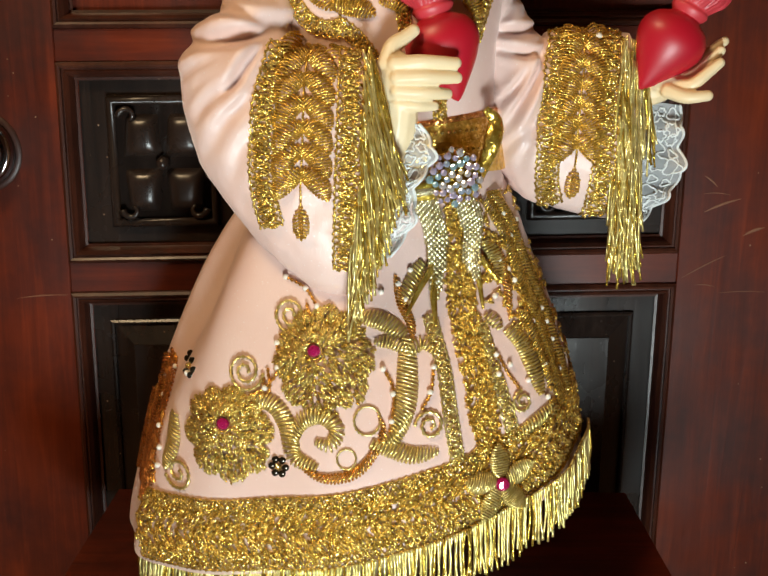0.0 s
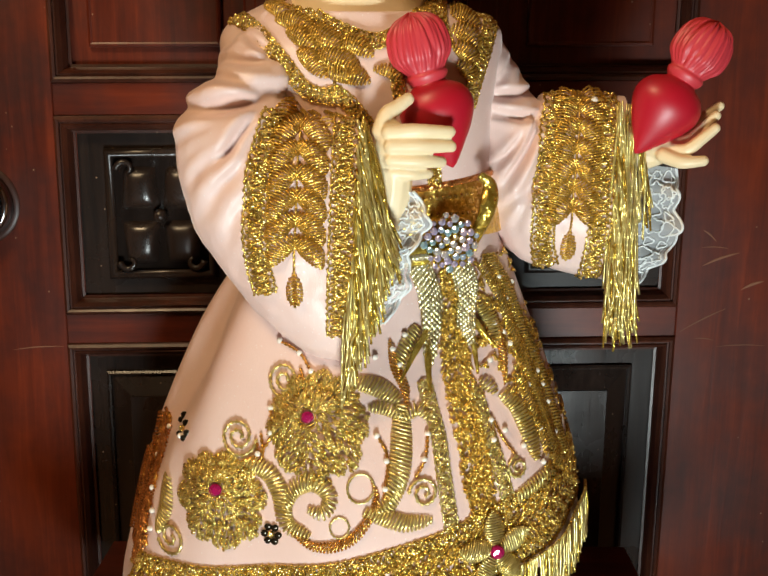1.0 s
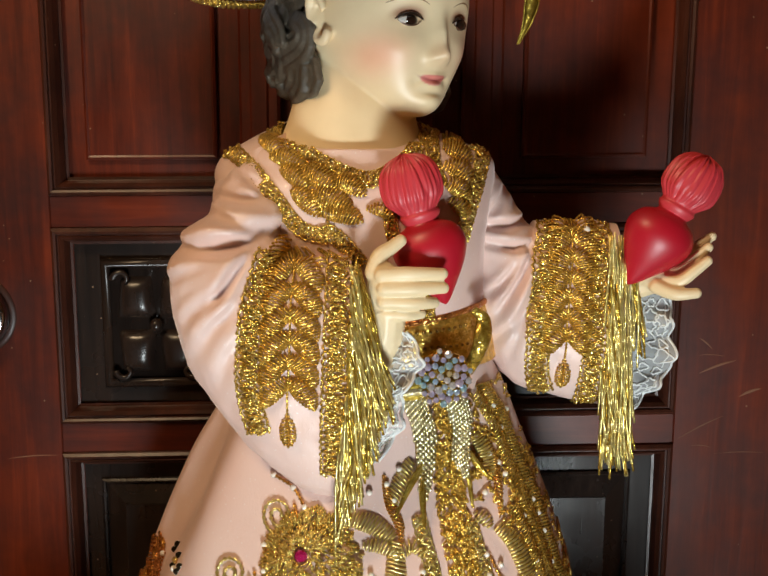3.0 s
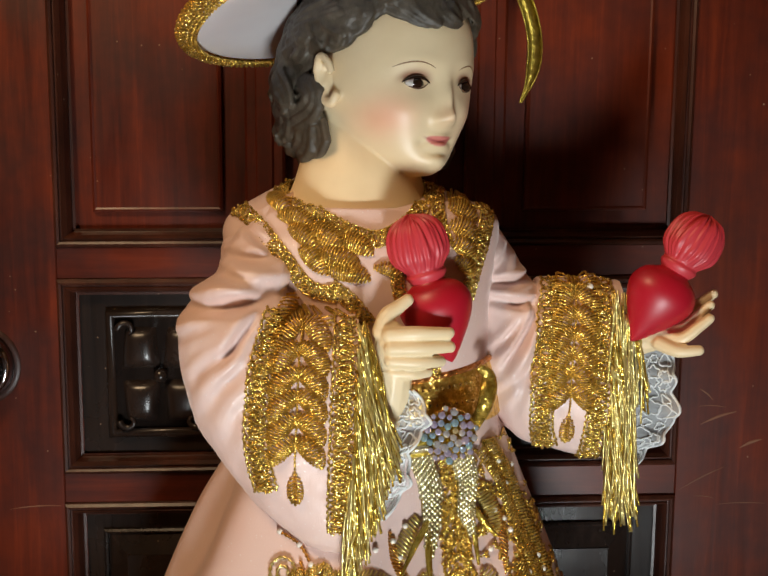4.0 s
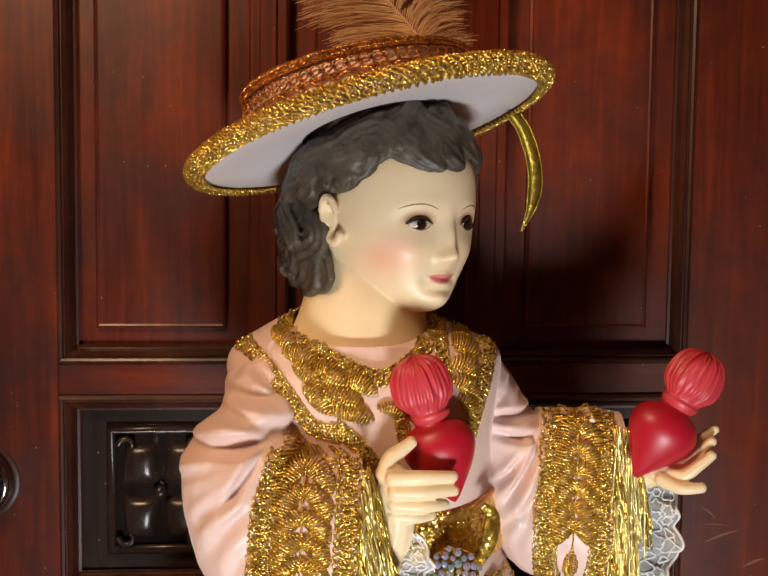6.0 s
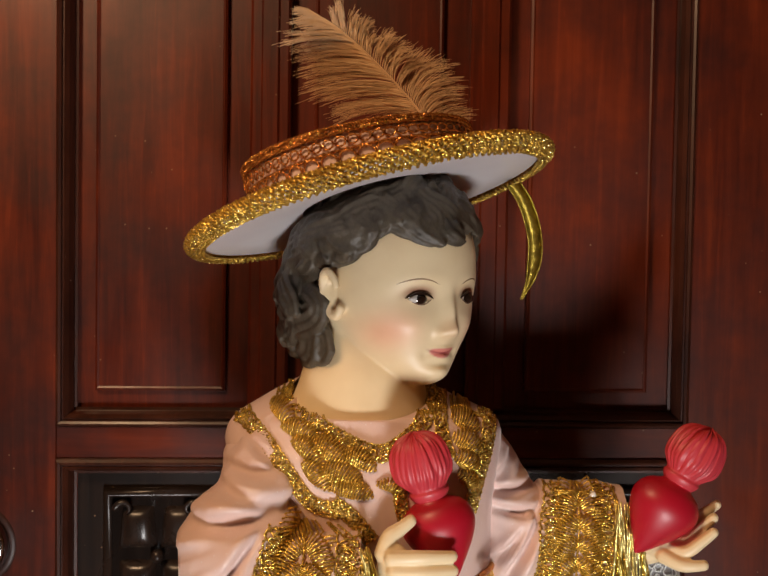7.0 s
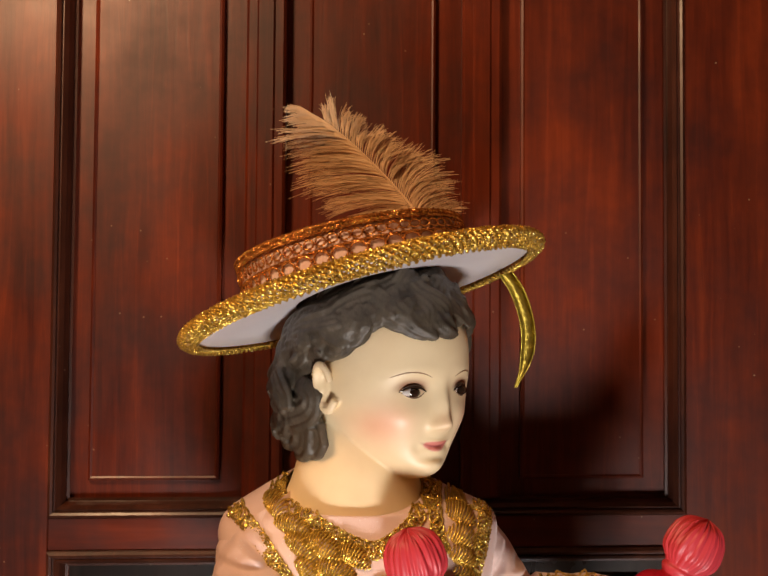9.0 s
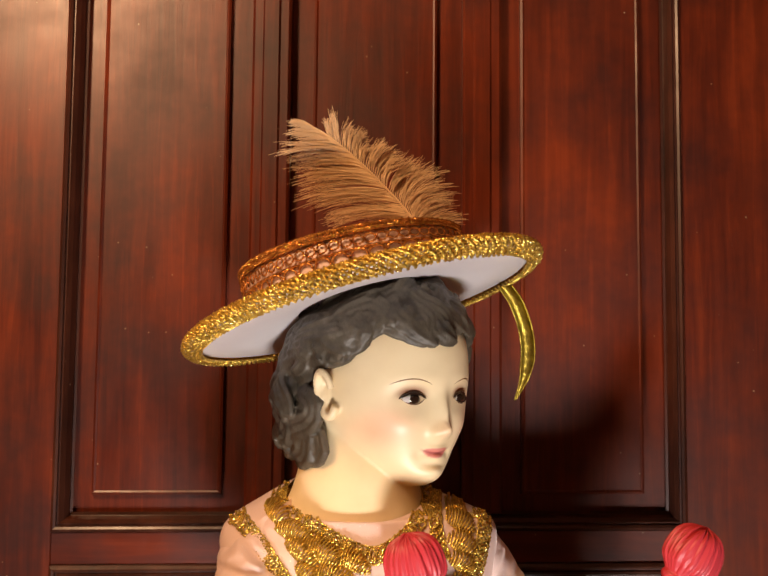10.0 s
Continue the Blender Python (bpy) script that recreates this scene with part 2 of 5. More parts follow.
# ---- the room ----
# unseen shell that closes the room and bounces warm light onto the gown
def room():
    for name, b, label in (("floor", (-2, 2, -2, 1.2, -0.1, 0), "unseen floor of the room, coloured for warm bounce"),
                           ("ceiling", (-2.1, 2.1, -2.1, 1.3, 2.7, 2.8), "plain unseen plastered ceiling, coloured for warm bounce"),
                           ("wall_east", (2.0, 2.1, -2, 1.2, 0, 2.7), "plain unseen plastered side wall, coloured for warm bounce"),
                           ("wall_west", (-2.1, -2.0, -2, 1.2, 0, 2.7), "plain unseen plastered side wall, coloured for warm bounce"),
                           ("wall_south", (-2.1, 2.1, -2.1, -2.0, 0, 2.7), "plain unseen plastered rear wall, coloured for warm bounce")):
        a = Acc()
        block(a, *b)
        tagged(put(name, a, WARM_BOUNCE, label=label, smooth=False), category="wall" if "wall" in name else name, kind="structure")
    a = Acc()
    for b in ((-2.1, -0.6, 1.13, 1.3, 0, 2.7), (0.6, 2.1, 1.13, 1.3, 0, 2.7), (-0.6, 0.6, 1.13, 1.3, 2.1, 2.7)):
        block(a, *b)
    tagged(put("wall_north", a, WARM_BOUNCE, label="unseen plastered wall round the wooden door, coloured for warm bounce", smooth=False), category="wall", kind="structure")


D = 1.12          # front face of the door's stiles
COLS = ((-0.307, -0.166), (-0.067, 0.071), (0.170, 0.303))


def door():
    root = tagged(new("door_1", None), "dark mahogany panelled door with carved panels, scratched and worn", "door", kind="structure")

    def part(name, a, mats, label="", smooth=False):
        for v in a.v:                     # the lower rails sag a little to one side
            v[:, 2] += 0.024 * v[:, 0] * np.clip((1.3 - v[:, 2]) / 0.4, 0, 1) * np.clip(v[:, 2] / 0.5, 0, 1)
        return under(put(name, a, mats, label=label, smooth=smooth), root)

    back = Acc()
    block(back, -0.55, 0.55, D + 0.02, D + 0.05, 0.02, 2.08)
    part("core_board", back, WOOD)
    for x0, x1 in ((-0.55, -0.347), (0.347, 0.55)):
        a = Acc()
        block(a, x0, x1, D, D + 0.02, 0.02, 2.08, bev=0.001)
        part("stile", a, WOOD)
    bays = ((0.24, 0.803), (0.838, 1.057), (1.092, 1.98))
    for z0, z1 in ((0.02, 0.24), (0.803, 0.838), (1.057, 1.092), (1.98, 2.08)):
        a = Acc()
        block(a, -0.347, 0.347, D + 0.0006, D + 0.02, z0, z1, bev=0.001)
        part("rail", a, WOOD_X)
    prof = [(0, D + 0.0004), (0.001, D - 0.003), (0.004, D - 0.0055), (0.0065, D - 0.004), (0.007, D - 0.001), (0.0085, D - 0.001),
            (0.010, D - 0.003), (0.0135, D + 0.002), (0.016, D + 0.009), (0.0165, D + 0.013), (0.0195, D + 0.0135)]
    for i, (z0, z1) in enumerate(bays):
        a = Acc()
        frame_strip(a, -0.3475, 0.3475, z0 - 0.0005, z1 + 0.0005, prof)
        part("moulding", a, MOULD, "dark grooved moulding")
        if i < 2:
            a = Acc()
            block(a, -0.3285, 0.3285, D + 0.018, D + 0.0199, z0 + 0.019, z1 - 0.019)
            part("panel_ground", a, CARVED, "blackened sunk ground of the panels")
        for x0, x1 in ((-0.138, -0.094), (0.102, 0.146)):
            a = Acc()
            block(a, x0, x1, D + 0.004, D + 0.0205, z0 + 0.0175, z1 - 0.0175, bev=0.003)
            block(a, x0 + 0.012, x1 - 0.012, D + 0.0015, D + 0.005, z0 + 0.0175, z1 - 0.0175, bev=0.002)
            part("mullion", a, CARVED if i < 2 else WOOD)
        for x0, x1 in COLS:
            a = Acc()
            if i != 1:
                f0, f1 = z0 + 0.039, z1 - 0.039
                frame_strip(a, x0 - 0.002, x1 + 0.002, f0 - 0.002, f1 + 0.002, [(0, D + 0.0202), (0.0005, D + 0.014), (0.003, D + 0.0125), (0.005, D + 0.0135), (0.0055, D + 0.0175)])
                if i == 0:
                    frame_strip(a, x0 + 0.003, x1 - 0.003, f0 + 0.003, f1 - 0.003, [(0, D + 0.0175), (0.024, D + 0.008), (0.0245, D + 0.0065)])
                    block(a, x0 + 0.0275, x1 - 0.0275, D + 0.0065, D + 0.018, f0 + 0.0275, f1 - 0.0275)
                else:
                    block(a, x0 + 0.0025, x1 - 0.0025, D + 0.0135, D + 0.0203, f0 + 0.0025, f1 - 0.0025, bev=0.0008)
                part("panel", a, CARVED if i == 0 else WOOD)
            else:
                cx, cz = (x0 + x1) / 2, (z0 + z1) / 2
                frame_strip(a, cx - 0.062, cx + 0.062, cz - 0.072, cz + 0.074, [(0, D + 0.0202), (0.001, D + 0.010), (0.005, D + 0.007), (0.009, D + 0.010), (0.010, D + 0.016)])
                carve(a, cx, cz)
                part("carved_panel", a, CARVED, "black carved panel with four lobes and a boss", smooth=True)
    # cylinder lock with its worn seat
    lock = under(put("door_lock", Acc().add(*disc_profile((-0.437, D, 0.955), [(0.047, 0.0006), (0.046, -0.001), (0.041, -0.0015), (0.040, -0.0015)])), MOULD, label="worn bare wood round the lock"), root)
    a = Acc().add(*disc_profile((-0.437, D, 0.955), [(0.0395, 0.0), (0.0395, -0.012), (0.036, -0.016), (0.030, -0.016), (0.028, -0.012), (0.0275, -0.034), (0.024, -0.038), (0.0, -0.038)]))
    ob = put("lock_cylinder", a, CHROME, label="dark chrome lock cylinder")
    under(ob, lock)
    # old pale scratches
    for x0, z0, x1, z1, w in ((0.352, 0.808, 0.402, 0.834, 0.0007), (0.372, 0.884, 0.412, 0.898, 0.0012), (0.418, 0.856, 0.442, 0.865, 0.0014), (0.368, 0.800, 0.392, 0.797, 0.0005), (0.395, 0.79, 0.45, 0.79, 0.0004), (-0.41, 0.797, -0.352, 0.800, 0.0006), (0.37, 0.905, 0.40, 0.903, 0.0004), (0.37, 0.925, 0.385, 0.912, 0.0008)):
        a = Acc()
        k = np.linspace(0, 1, 12)
        tube(a, np.stack([x0 + (x1 - x0) * k, 0 * k + D - 0.0001, z0 + (z1 - z0) * k + 0.0015 * np.sin(3 * k)], 1), w * (0.25 + np.sin(np.pi * k)), 5, 0, True, 0.3)
        part("scratch", a, SCRATCH, "pale scratch in the varnish")
    return root


def disc_profile(c, prof, sides=48):
    """A turned piece that faces -y: rows of (radius, offset along y)."""
    ph = np.arange(sides) * 2 * np.pi / sides
    v = [(c[0] + r * math.cos(p), c[1] + y, c[2] + r * math.sin(p)) for r, y in prof for p in ph]
    return v, grid_faces(len(prof), sides)


def carve(a, cx, cz):
    """Four pillow lobes round a boss, with curled leaves in the corners."""
    for sx in (-1, 1):
        for sz in (-1, 1):
            n = 12
            u, w = np.meshgrid(np.linspace(-1, 1, n), np.linspace(-1, 1, n))
            h = (1 - abs(u) ** 3) * (1 - abs(w) ** 3)
            x = cx + sx * 0.0235 + u * 0.020 * (1 - 0.12 * w * sz)
            z = cz + sz * 0.030 + w * 0.024
            y = D + 0.017 - 0.013 * h ** 0.6
            a.add(np.stack([x, y, z], -1).reshape(-1, 3), grid_faces(n, n, False))
            th = np.linspace(0, 4.2, 16)
            r = 0.011 * (1 - th / 6)
            tube(a, np.stack([cx + sx * (0.037 + r * np.cos(th)), 0 * th + D + 0.008, cz + sz * (0.051 + r * np.sin(th))], 1), 0.0042 * (1 - th / 9), 7)
    ball(a, (cx, D + 0.008, cz), 0.008, 12, 8)
    block(a, cx - 0.052, cx + 0.052, D + 0.0165, D + 0.02, cz - 0.062, cz + 0.064)


room()
door()


# ---- the gown ----
from mathutils.bvhtree import BVHTree


class Drape:
    """Lays embroidery, given in front elevation (x, z), on a cloth."""

    def __init__(self, verts, faces):
        self.tree = BVHTree.FromPolygons([tuple(v) for v in verts], faces)

    def at(self, x, z, lift=0.0):
        p, n, _, _ = self.tree.ray_cast(Vector((x, -1, z)), Vector((0, 1, 0)))
        if p is None:
            p, n, _, _ = self.tree.find_nearest(Vector((x, 0.9, z)))
        if n.y > 0:
            n = -n
        return np.array(p + n * lift)

    def line(self, xz, lift=0.0):
        lift = np.full(len(xz), lift) if np.isscalar(lift) else lift
        return np.array([self.at(x, z, h) for (x, z), h in zip(xz, lift)])


def sample2(p, step):
    q = np.c_[np.asarray(p, float), np.zeros(len(p))]
    return resample(q, step)[:, :2]


def purl(acc, cloth, p, q, r=0.0009, arch=0.002, base=0.0008, slot=0, knots=True):
    """One strand of purl from p to q, raised over its padding."""
    n = max(4, int(math.dist(p, q) / 0.003) + 2)
    s = np.linspace(0, 1, n)
    xz = np.outer(1 - s, p) + np.outer(s, q)
    pts = cloth.line(xz, base + arch * 4 * s * (1 - s))
    if knots:
        beads(acc, pts, r, 5, slot)
    else:
        tube(acc, pts, r, 5, slot)


def leaf(acc, cloth, spine, width, r=0.0013, slant=0.6, arch=0.0022, knots=True, both=True, pitch=2.05, slot=0, taper=True, base=0.0009, blunt=0.75):
    """A padded leaf: strands slant from the spine to both rims. spine: rows of (x, z); width: half width in the middle."""
    sp = spline(np.asarray(spine, float), 40)
    sp = sample2(sp, r * pitch)
    t = np.gradient(sp, axis=0)
    t /= np.linalg.norm(t, axis=1)[:, None] + 1e-12
    nrm = np.stack([-t[:, 1], t[:, 0]], 1)
    s = np.linspace(0, 1, len(sp))
    w = width * np.sin(np.pi * np.clip(s * 0.92 + 0.06, 0, 1)) ** blunt if taper else np.full(len(sp), width)
    for i in range(len(sp)):
        for side in (-1, 1) if both else (0,):
            if both:
                end = sp[i] + side * nrm[i] * w[i] + t[i] * w[i] * slant
                purl(acc, cloth, sp[i], end, r, arch * w[i] / width, base, slot, knots)
            else:
                purl(acc, cloth, sp[i] - nrm[i] * w[i] - t[i] * w[i] * slant, sp[i] + nrm[i] * w[i] + t[i] * w[i] * slant, r, arch * w[i] / width, base, slot, knots)


def cord(acc, cloth, spine, r=0.0011, twist=True, slot=0, lift=None, n=60):
    pts = cloth.line(sample2(spline(np.asarray(spine, float), n), 0.002), r if lift is None else lift)
    beads(acc, pts, r, 6, slot) if twist else tube(acc, pts, r, 6, slot)


def spiral(c, r0, r1, turns, a0, n=40):
    s = np.linspace(0, 1, n)
    r = r0 + (r1 - r0) * s
    a = radians(a0) + 2 * np.pi * turns * s
    return np.stack([c[0] + r * np.cos(a), c[1] + r * np.sin(a)], 1)


def braid(acc, cloth, spine, width, rng, r=0.0011, slot=0):
    """A trim of looped gold gimp: crossing waves, scallops along both rims, sequins between."""
    sp = sample2(spline(np.asarray(spine, float), 60), 0.0011)
    t = np.gradient(sp, axis=0)
    t /= np.linalg.norm(t, axis=1)[:, None] + 1e-12
    nrm = np.stack([-t[:, 1], t[:, 0]], 1)
    k = np.arange(len(sp)) * 0.0011
    for ph, wl, part in ((0, 0.0105, 0.8), (math.pi, 0.0105, 0.8), (1.2, 0.0075, 0.45), (4.0, 0.0085, 0.5)):
        off = width * part * np.sin(2 * np.pi * k / wl + ph)
        pts = cloth.line(sp + nrm * off[:, None], 0.0014 + 0.001 * np.cos(2 * np.pi * k / wl * 2 + ph))
        beads(acc, pts, r * 1.1, 5, slot)
    for side in (-1, 1):
        off = side * width * (0.84 + 0.22 * np.abs(np.sin(np.pi * k / 0.0062 + side)))
        beads(acc, cloth.line(sp + nrm * off[:, None], 0.0011), r * 1.25, 5, slot)
    for i in range(0, len(sp), 2):
        p = cloth.at(*(sp[i] + nrm[i] * rng.uniform(-0.85, 0.85) * width), rng.uniform(0.0012, 0.003))
        ball(acc, p, rng.uniform(0.0011, 0.0021), 6, 4, slot + 1, (1, 0.5, 1))


rng = random.Random(7)
gown = thing("gown", (0, 0.93, 0.60), "pale pink satin gown with heavy gold embroidery and fringe", "gown")


def cloth_mesh(name, rings, mat, label="", parent=None, thick=0.0012):
    n, k = rings.shape[:2]
    a = Acc().add(rings.reshape(-1, 3), grid_faces(n, k))
    ob = under(put(name, a, mat, label=label), parent or gown)
    d = Drape(rings.reshape(-1, 3), grid_faces(n, k))
    return ob, d


def folds(p, amount, scale, seed):
    return amount * noise.fractal(Vector(p) * scale + Vector((seed, 0, 0)), 0.9, 2.0, 3)


# skirt: waist down to hem, rows of (z, centre x, half width, front depth, back depth)
def skirt_row(z):
    s = spline([(0.990, 0.034, 0.076, 0.072, 0.07), (0.965, 0.028, 0.088, 0.078, 0.08), (0.930, 0.008, 0.124, 0.085, 0.10), (0.885, 0.0, 0.150, 0.097, 0.12),
                (0.840, -0.002, 0.171, 0.118, 0.14), (0.785, -0.003, 0.191, 0.146, 0.15), (0.720, -0.005, 0.207, 0.168, 0.16), (0.640, -0.010, 0.222, 0.180, 0.165), (0.610, -0.010, 0.226, 0.182, 0.165)], 200)
    return [float(np.interp(-z, -s[:, 0], s[:, k])) for k in range(1, 5)]


def skirt_point(a, z):
    cx, w, f, b = skirt_row(z)
    s, c = math.sin(a), math.cos(a)
    low = min(1, max(0, (0.96 - z) / 0.2))
    rip = 1 - 0.15 * math.exp(-((a - 5.05) / 0.30) ** 2 - ((z - 0.86) / 0.085) ** 2) + 0.04 * math.exp(-((a - 5.52) / 0.17) ** 2 - ((z - 0.85) / 0.085) ** 2) + low * (0.016 * math.sin(7 * a + 1.5) + 0.010 * math.sin(13 * a + 4 * z))
    return cx + w * s * rip, 0.93 - (f if c > 0 else b) * c * rip, z


HEM = 0.662
rings = []
for i in range(90):
    row = []
    for j in range(160):
        a = 2 * math.pi * j / 160
        s = i / 89
        z = 0.99 + (HEM + 0.2 * (skirt_point(a, 0.68)[0]) - 0.99) * s
        x, y, z = skirt_point(a, z)
        row.append((x, y, z + folds((x, y, z), 0.0, 10, 0)))
    rings.append(row)
skirt_rings = np.array(rings)
skirt, SK = cloth_mesh("skirt", skirt_rings, SATIN, "pale pink satin skirt")

# bodice: rows of (centre, half axis across, half axis deep)
bodice_rings = loft([((0.034, 0.93, 0.985), (0.076, 0, 0), (0, -0.072, 0)), ((0.026, 0.928, 1.02), (0.084, 0, 0), (0, -0.080, 0)),
                     ((0.008, 0.925, 1.07), (0.102, 0, 0), (0, -0.088, 0)), ((-0.004, 0.925, 1.11), (0.120, 0, 0.004), (0, -0.080, 0)),
                     ((-0.006, 0.928, 1.136), (0.118, 0, 0.003), (0, -0.066, -0.002)), ((-0.008, 0.93, 1.152), (0.088, 0, 0), (0, -0.063, -0.008)),
                     ((-0.009, 0.93, 1.158), (0.069, 0, 0), (0, -0.059, -0.016)), ((-0.009, 0.93, 1.160), (0.062, 0, 0), (0, -0.056, -0.018))], 50, 96, 2.15)
bodice, BO = cloth_mesh("bodice", bodice_rings, SATIN, "pale pink satin bodice")


def sleeve(name, sections, wrinkles):
    r = loft(sections, 120, 120, 2.1)
    n, k = r.shape[:2]
    c = r.mean(1, keepdims=True)
    out = r - c
    ln = np.linalg.norm(out, axis=2, keepdims=True)
    for i in range(n):
        for j in range(k):
            p = Vector(r[i, j])
            h = 0.0
            if out[i, j, 1] < 0:
                for x0, z0, x1, z1, wd, amp in wrinkles:
                    dx, dz = x1 - x0, z1 - z0
                    ll = math.hypot(dx, dz)
                    along = ((p.x - x0) * dx + (p.z - z0) * dz) / (ll * ll)
                    if -0.15 < along < 1.15:
                        q = ((p.x - x0) * dz - (p.z - z0) * dx) / ll / wd + 0.35 * math.sin(5 * along + 40 * x0)
                        k_ = math.sin(math.pi * (along + 0.15) / 1.3)
                        h += amp * k_ * min(1, -2.2 * out[i, j, 1] / ln[i, j, 0]) * (-math.exp(-q * q) + 0.6 * math.exp(-(q - 1.9) ** 2 / 1.4) + 0.35 * math.exp(-(q + 2.0) ** 2 / 1.6))
            h += folds(p, 0.0022, 24, 3.3) + folds(p, 0.0010, 70, 8.1)
            r[i, j] += out[i, j] / max(ln[i, j, 0], 1e-6) * h
    return cloth_mesh(name, r, SATIN, "wide pink satin bell sleeve")


X, Y_, Z = (1, 0, 0), (0, 1, 0), (0, 0, 1)
# the sleeve of the bent arm: shoulder, upper arm, elbow, then the hanging bell to the cuff
left_sections = [((-0.092, 0.925, 1.140), (0.030, 0, 0.018), (0, -0.040, 0)),
                 ((-0.090, 0.908, 1.115), (0.035, 0, 0.006), (0, -0.042, 0.006)),
                 ((-0.090, 0.888, 1.088), (0.036, 0, 0.000), (0, -0.042, 0.012)),
                 ((-0.106, 0.862, 1.058), (0.048, 0, 0.010), (0, -0.046, 0.012)),
                 ((-0.099, 0.846, 1.018), (0.040, 0, 0.042), (0, -0.046, 0)),
                 ((-0.072, 0.838, 0.986), (0.022, 0, 0.074), (0, -0.045, 0)),
                 ((-0.040, 0.834, 0.966), (0.008, 0, 0.094), (0, -0.043, 0)),
                 ((-0.006, 0.832, 0.962), (0.002, 0, 0.099), (0, -0.041, 0))]
# creases: from (x, z) to (x, z), half width, depth
crease = [(-0.055, 1.076, -0.150, 1.066, 0.0065, 0.0125), (-0.080, 1.066, -0.112, 1.026, 0.0034, 0.0062), (-0.100, 1.040, -0.138, 1.008, 0.0042, 0.0055), (-0.102, 1.128, -0.058, 1.100, 0.0030, 0.0040), (-0.118, 1.103, -0.070, 1.106, 0.0042, 0.0050),
          (-0.120, 1.090, -0.066, 1.084, 0.0042, 0.0065), (-0.090, 1.026, -0.128, 0.984, 0.0050, 0.0040), (-0.110, 1.058, -0.150, 1.040, 0.0040, 0.0045), (-0.064, 1.118, -0.058, 1.078, 0.0040, 0.0050), (-0.086, 1.000, -0.110, 0.960, 0.0050, 0.0028), (-0.092, 1.138, -0.120, 1.118, 0.0040, 0.0035)]
sleeve_l, SL = sleeve("sleeve", left_sections, crease)
# the sleeve of the outstretched arm
right_sections = [((0.088, 0.940, 1.140), (0.030, 0, -0.016), (0, -0.038, 0)),
                  ((0.096, 0.945, 1.112), (0.034, 0, -0.006), (0, -0.042, 0.004)),
                  ((0.110, 0.945, 1.075), (0.037, 0, 0.004), (0, -0.042, 0.006)),
                  ((0.124, 0.940, 1.040), (0.030, 0, 0.036), (0, -0.044, 0)),
                  ((0.142, 0.934, 1.012), (0.014, 0, 0.070), (0, -0.045, 0)),
                  ((0.172, 0.930, 1.003), (0.002, 0, 0.080), (0, -0.044, 0)),
                  ((0.205, 0.928, 0.999), (-0.002, 0, 0.083), (0, -0.042, 0)),
                  ((0.228, 0.926, 0.997), (-0.004, 0, 0.083), (0, -0.040, 0))]
crease = [(0.150, 1.062, 0.122, 1.004, 0.0036, 0.0085), (0.150, 1.060, 0.104, 1.064, 0.0034, 0.0060), (0.146, 1.082, 0.104, 1.078, 0.0036, 0.0065), (0.154, 1.050, 0.134, 0.968, 0.0042, 0.0050), (0.128, 1.112, 0.104, 1.082, 0.0036, 0.0045),
          (0.136, 1.046, 0.112, 1.020, 0.0034, 0.0060), (0.142, 1.010, 0.118, 0.976, 0.0040, 0.0035), (0.108, 1.130, 0.092, 1.090, 0.0040, 0.0040)]
sleeve_r, SR = sleeve("sleeve", right_sections, crease)


# ---- embroidery ----
def stitched(name, parent, mats, label, draw, *args, **kw):
    a = Acc()
    draw(a, *args, **kw)
    ob = put(name, a, mats, label=label)
    if name in ("hem_band", "front_panel", "twisted_cord", "braid_trim", "bead_crust"):
        tagged(ob, kind="stuff")
    return under(ob, parent)


def pearl(parent, cloth, x, z, r=0.0026):
    return under(put("pearl", ball(Acc(), cloth.at(x, z, r * 0.8), r, 12, 8), PEARL), parent)


def ring_of(a, cloth, c, r, n, br, slot=0, lift=0.002):
    t = np.linspace(0, 2 * np.pi, n)
    beads(a, cloth.line(np.stack([c[0] + r * np.cos(t), c[1] + r * np.sin(t)], 1), lift), br, 5, slot)


def chip(a, cloth, x, z, turn, lift, ln, r, slot=0):
    """A short cut of bullion laid on the cloth, turned in its plane."""
    d = 0.5 * ln
    p = [cloth.at(x + k * d * math.cos(turn), z + k * d * math.sin(turn), lift + (0.0004 if k == 0 else 0)) for k in (-1, 0, 1)]
    tube(a, p, (r * 0.8, r, r * 0.8), 5, slot)


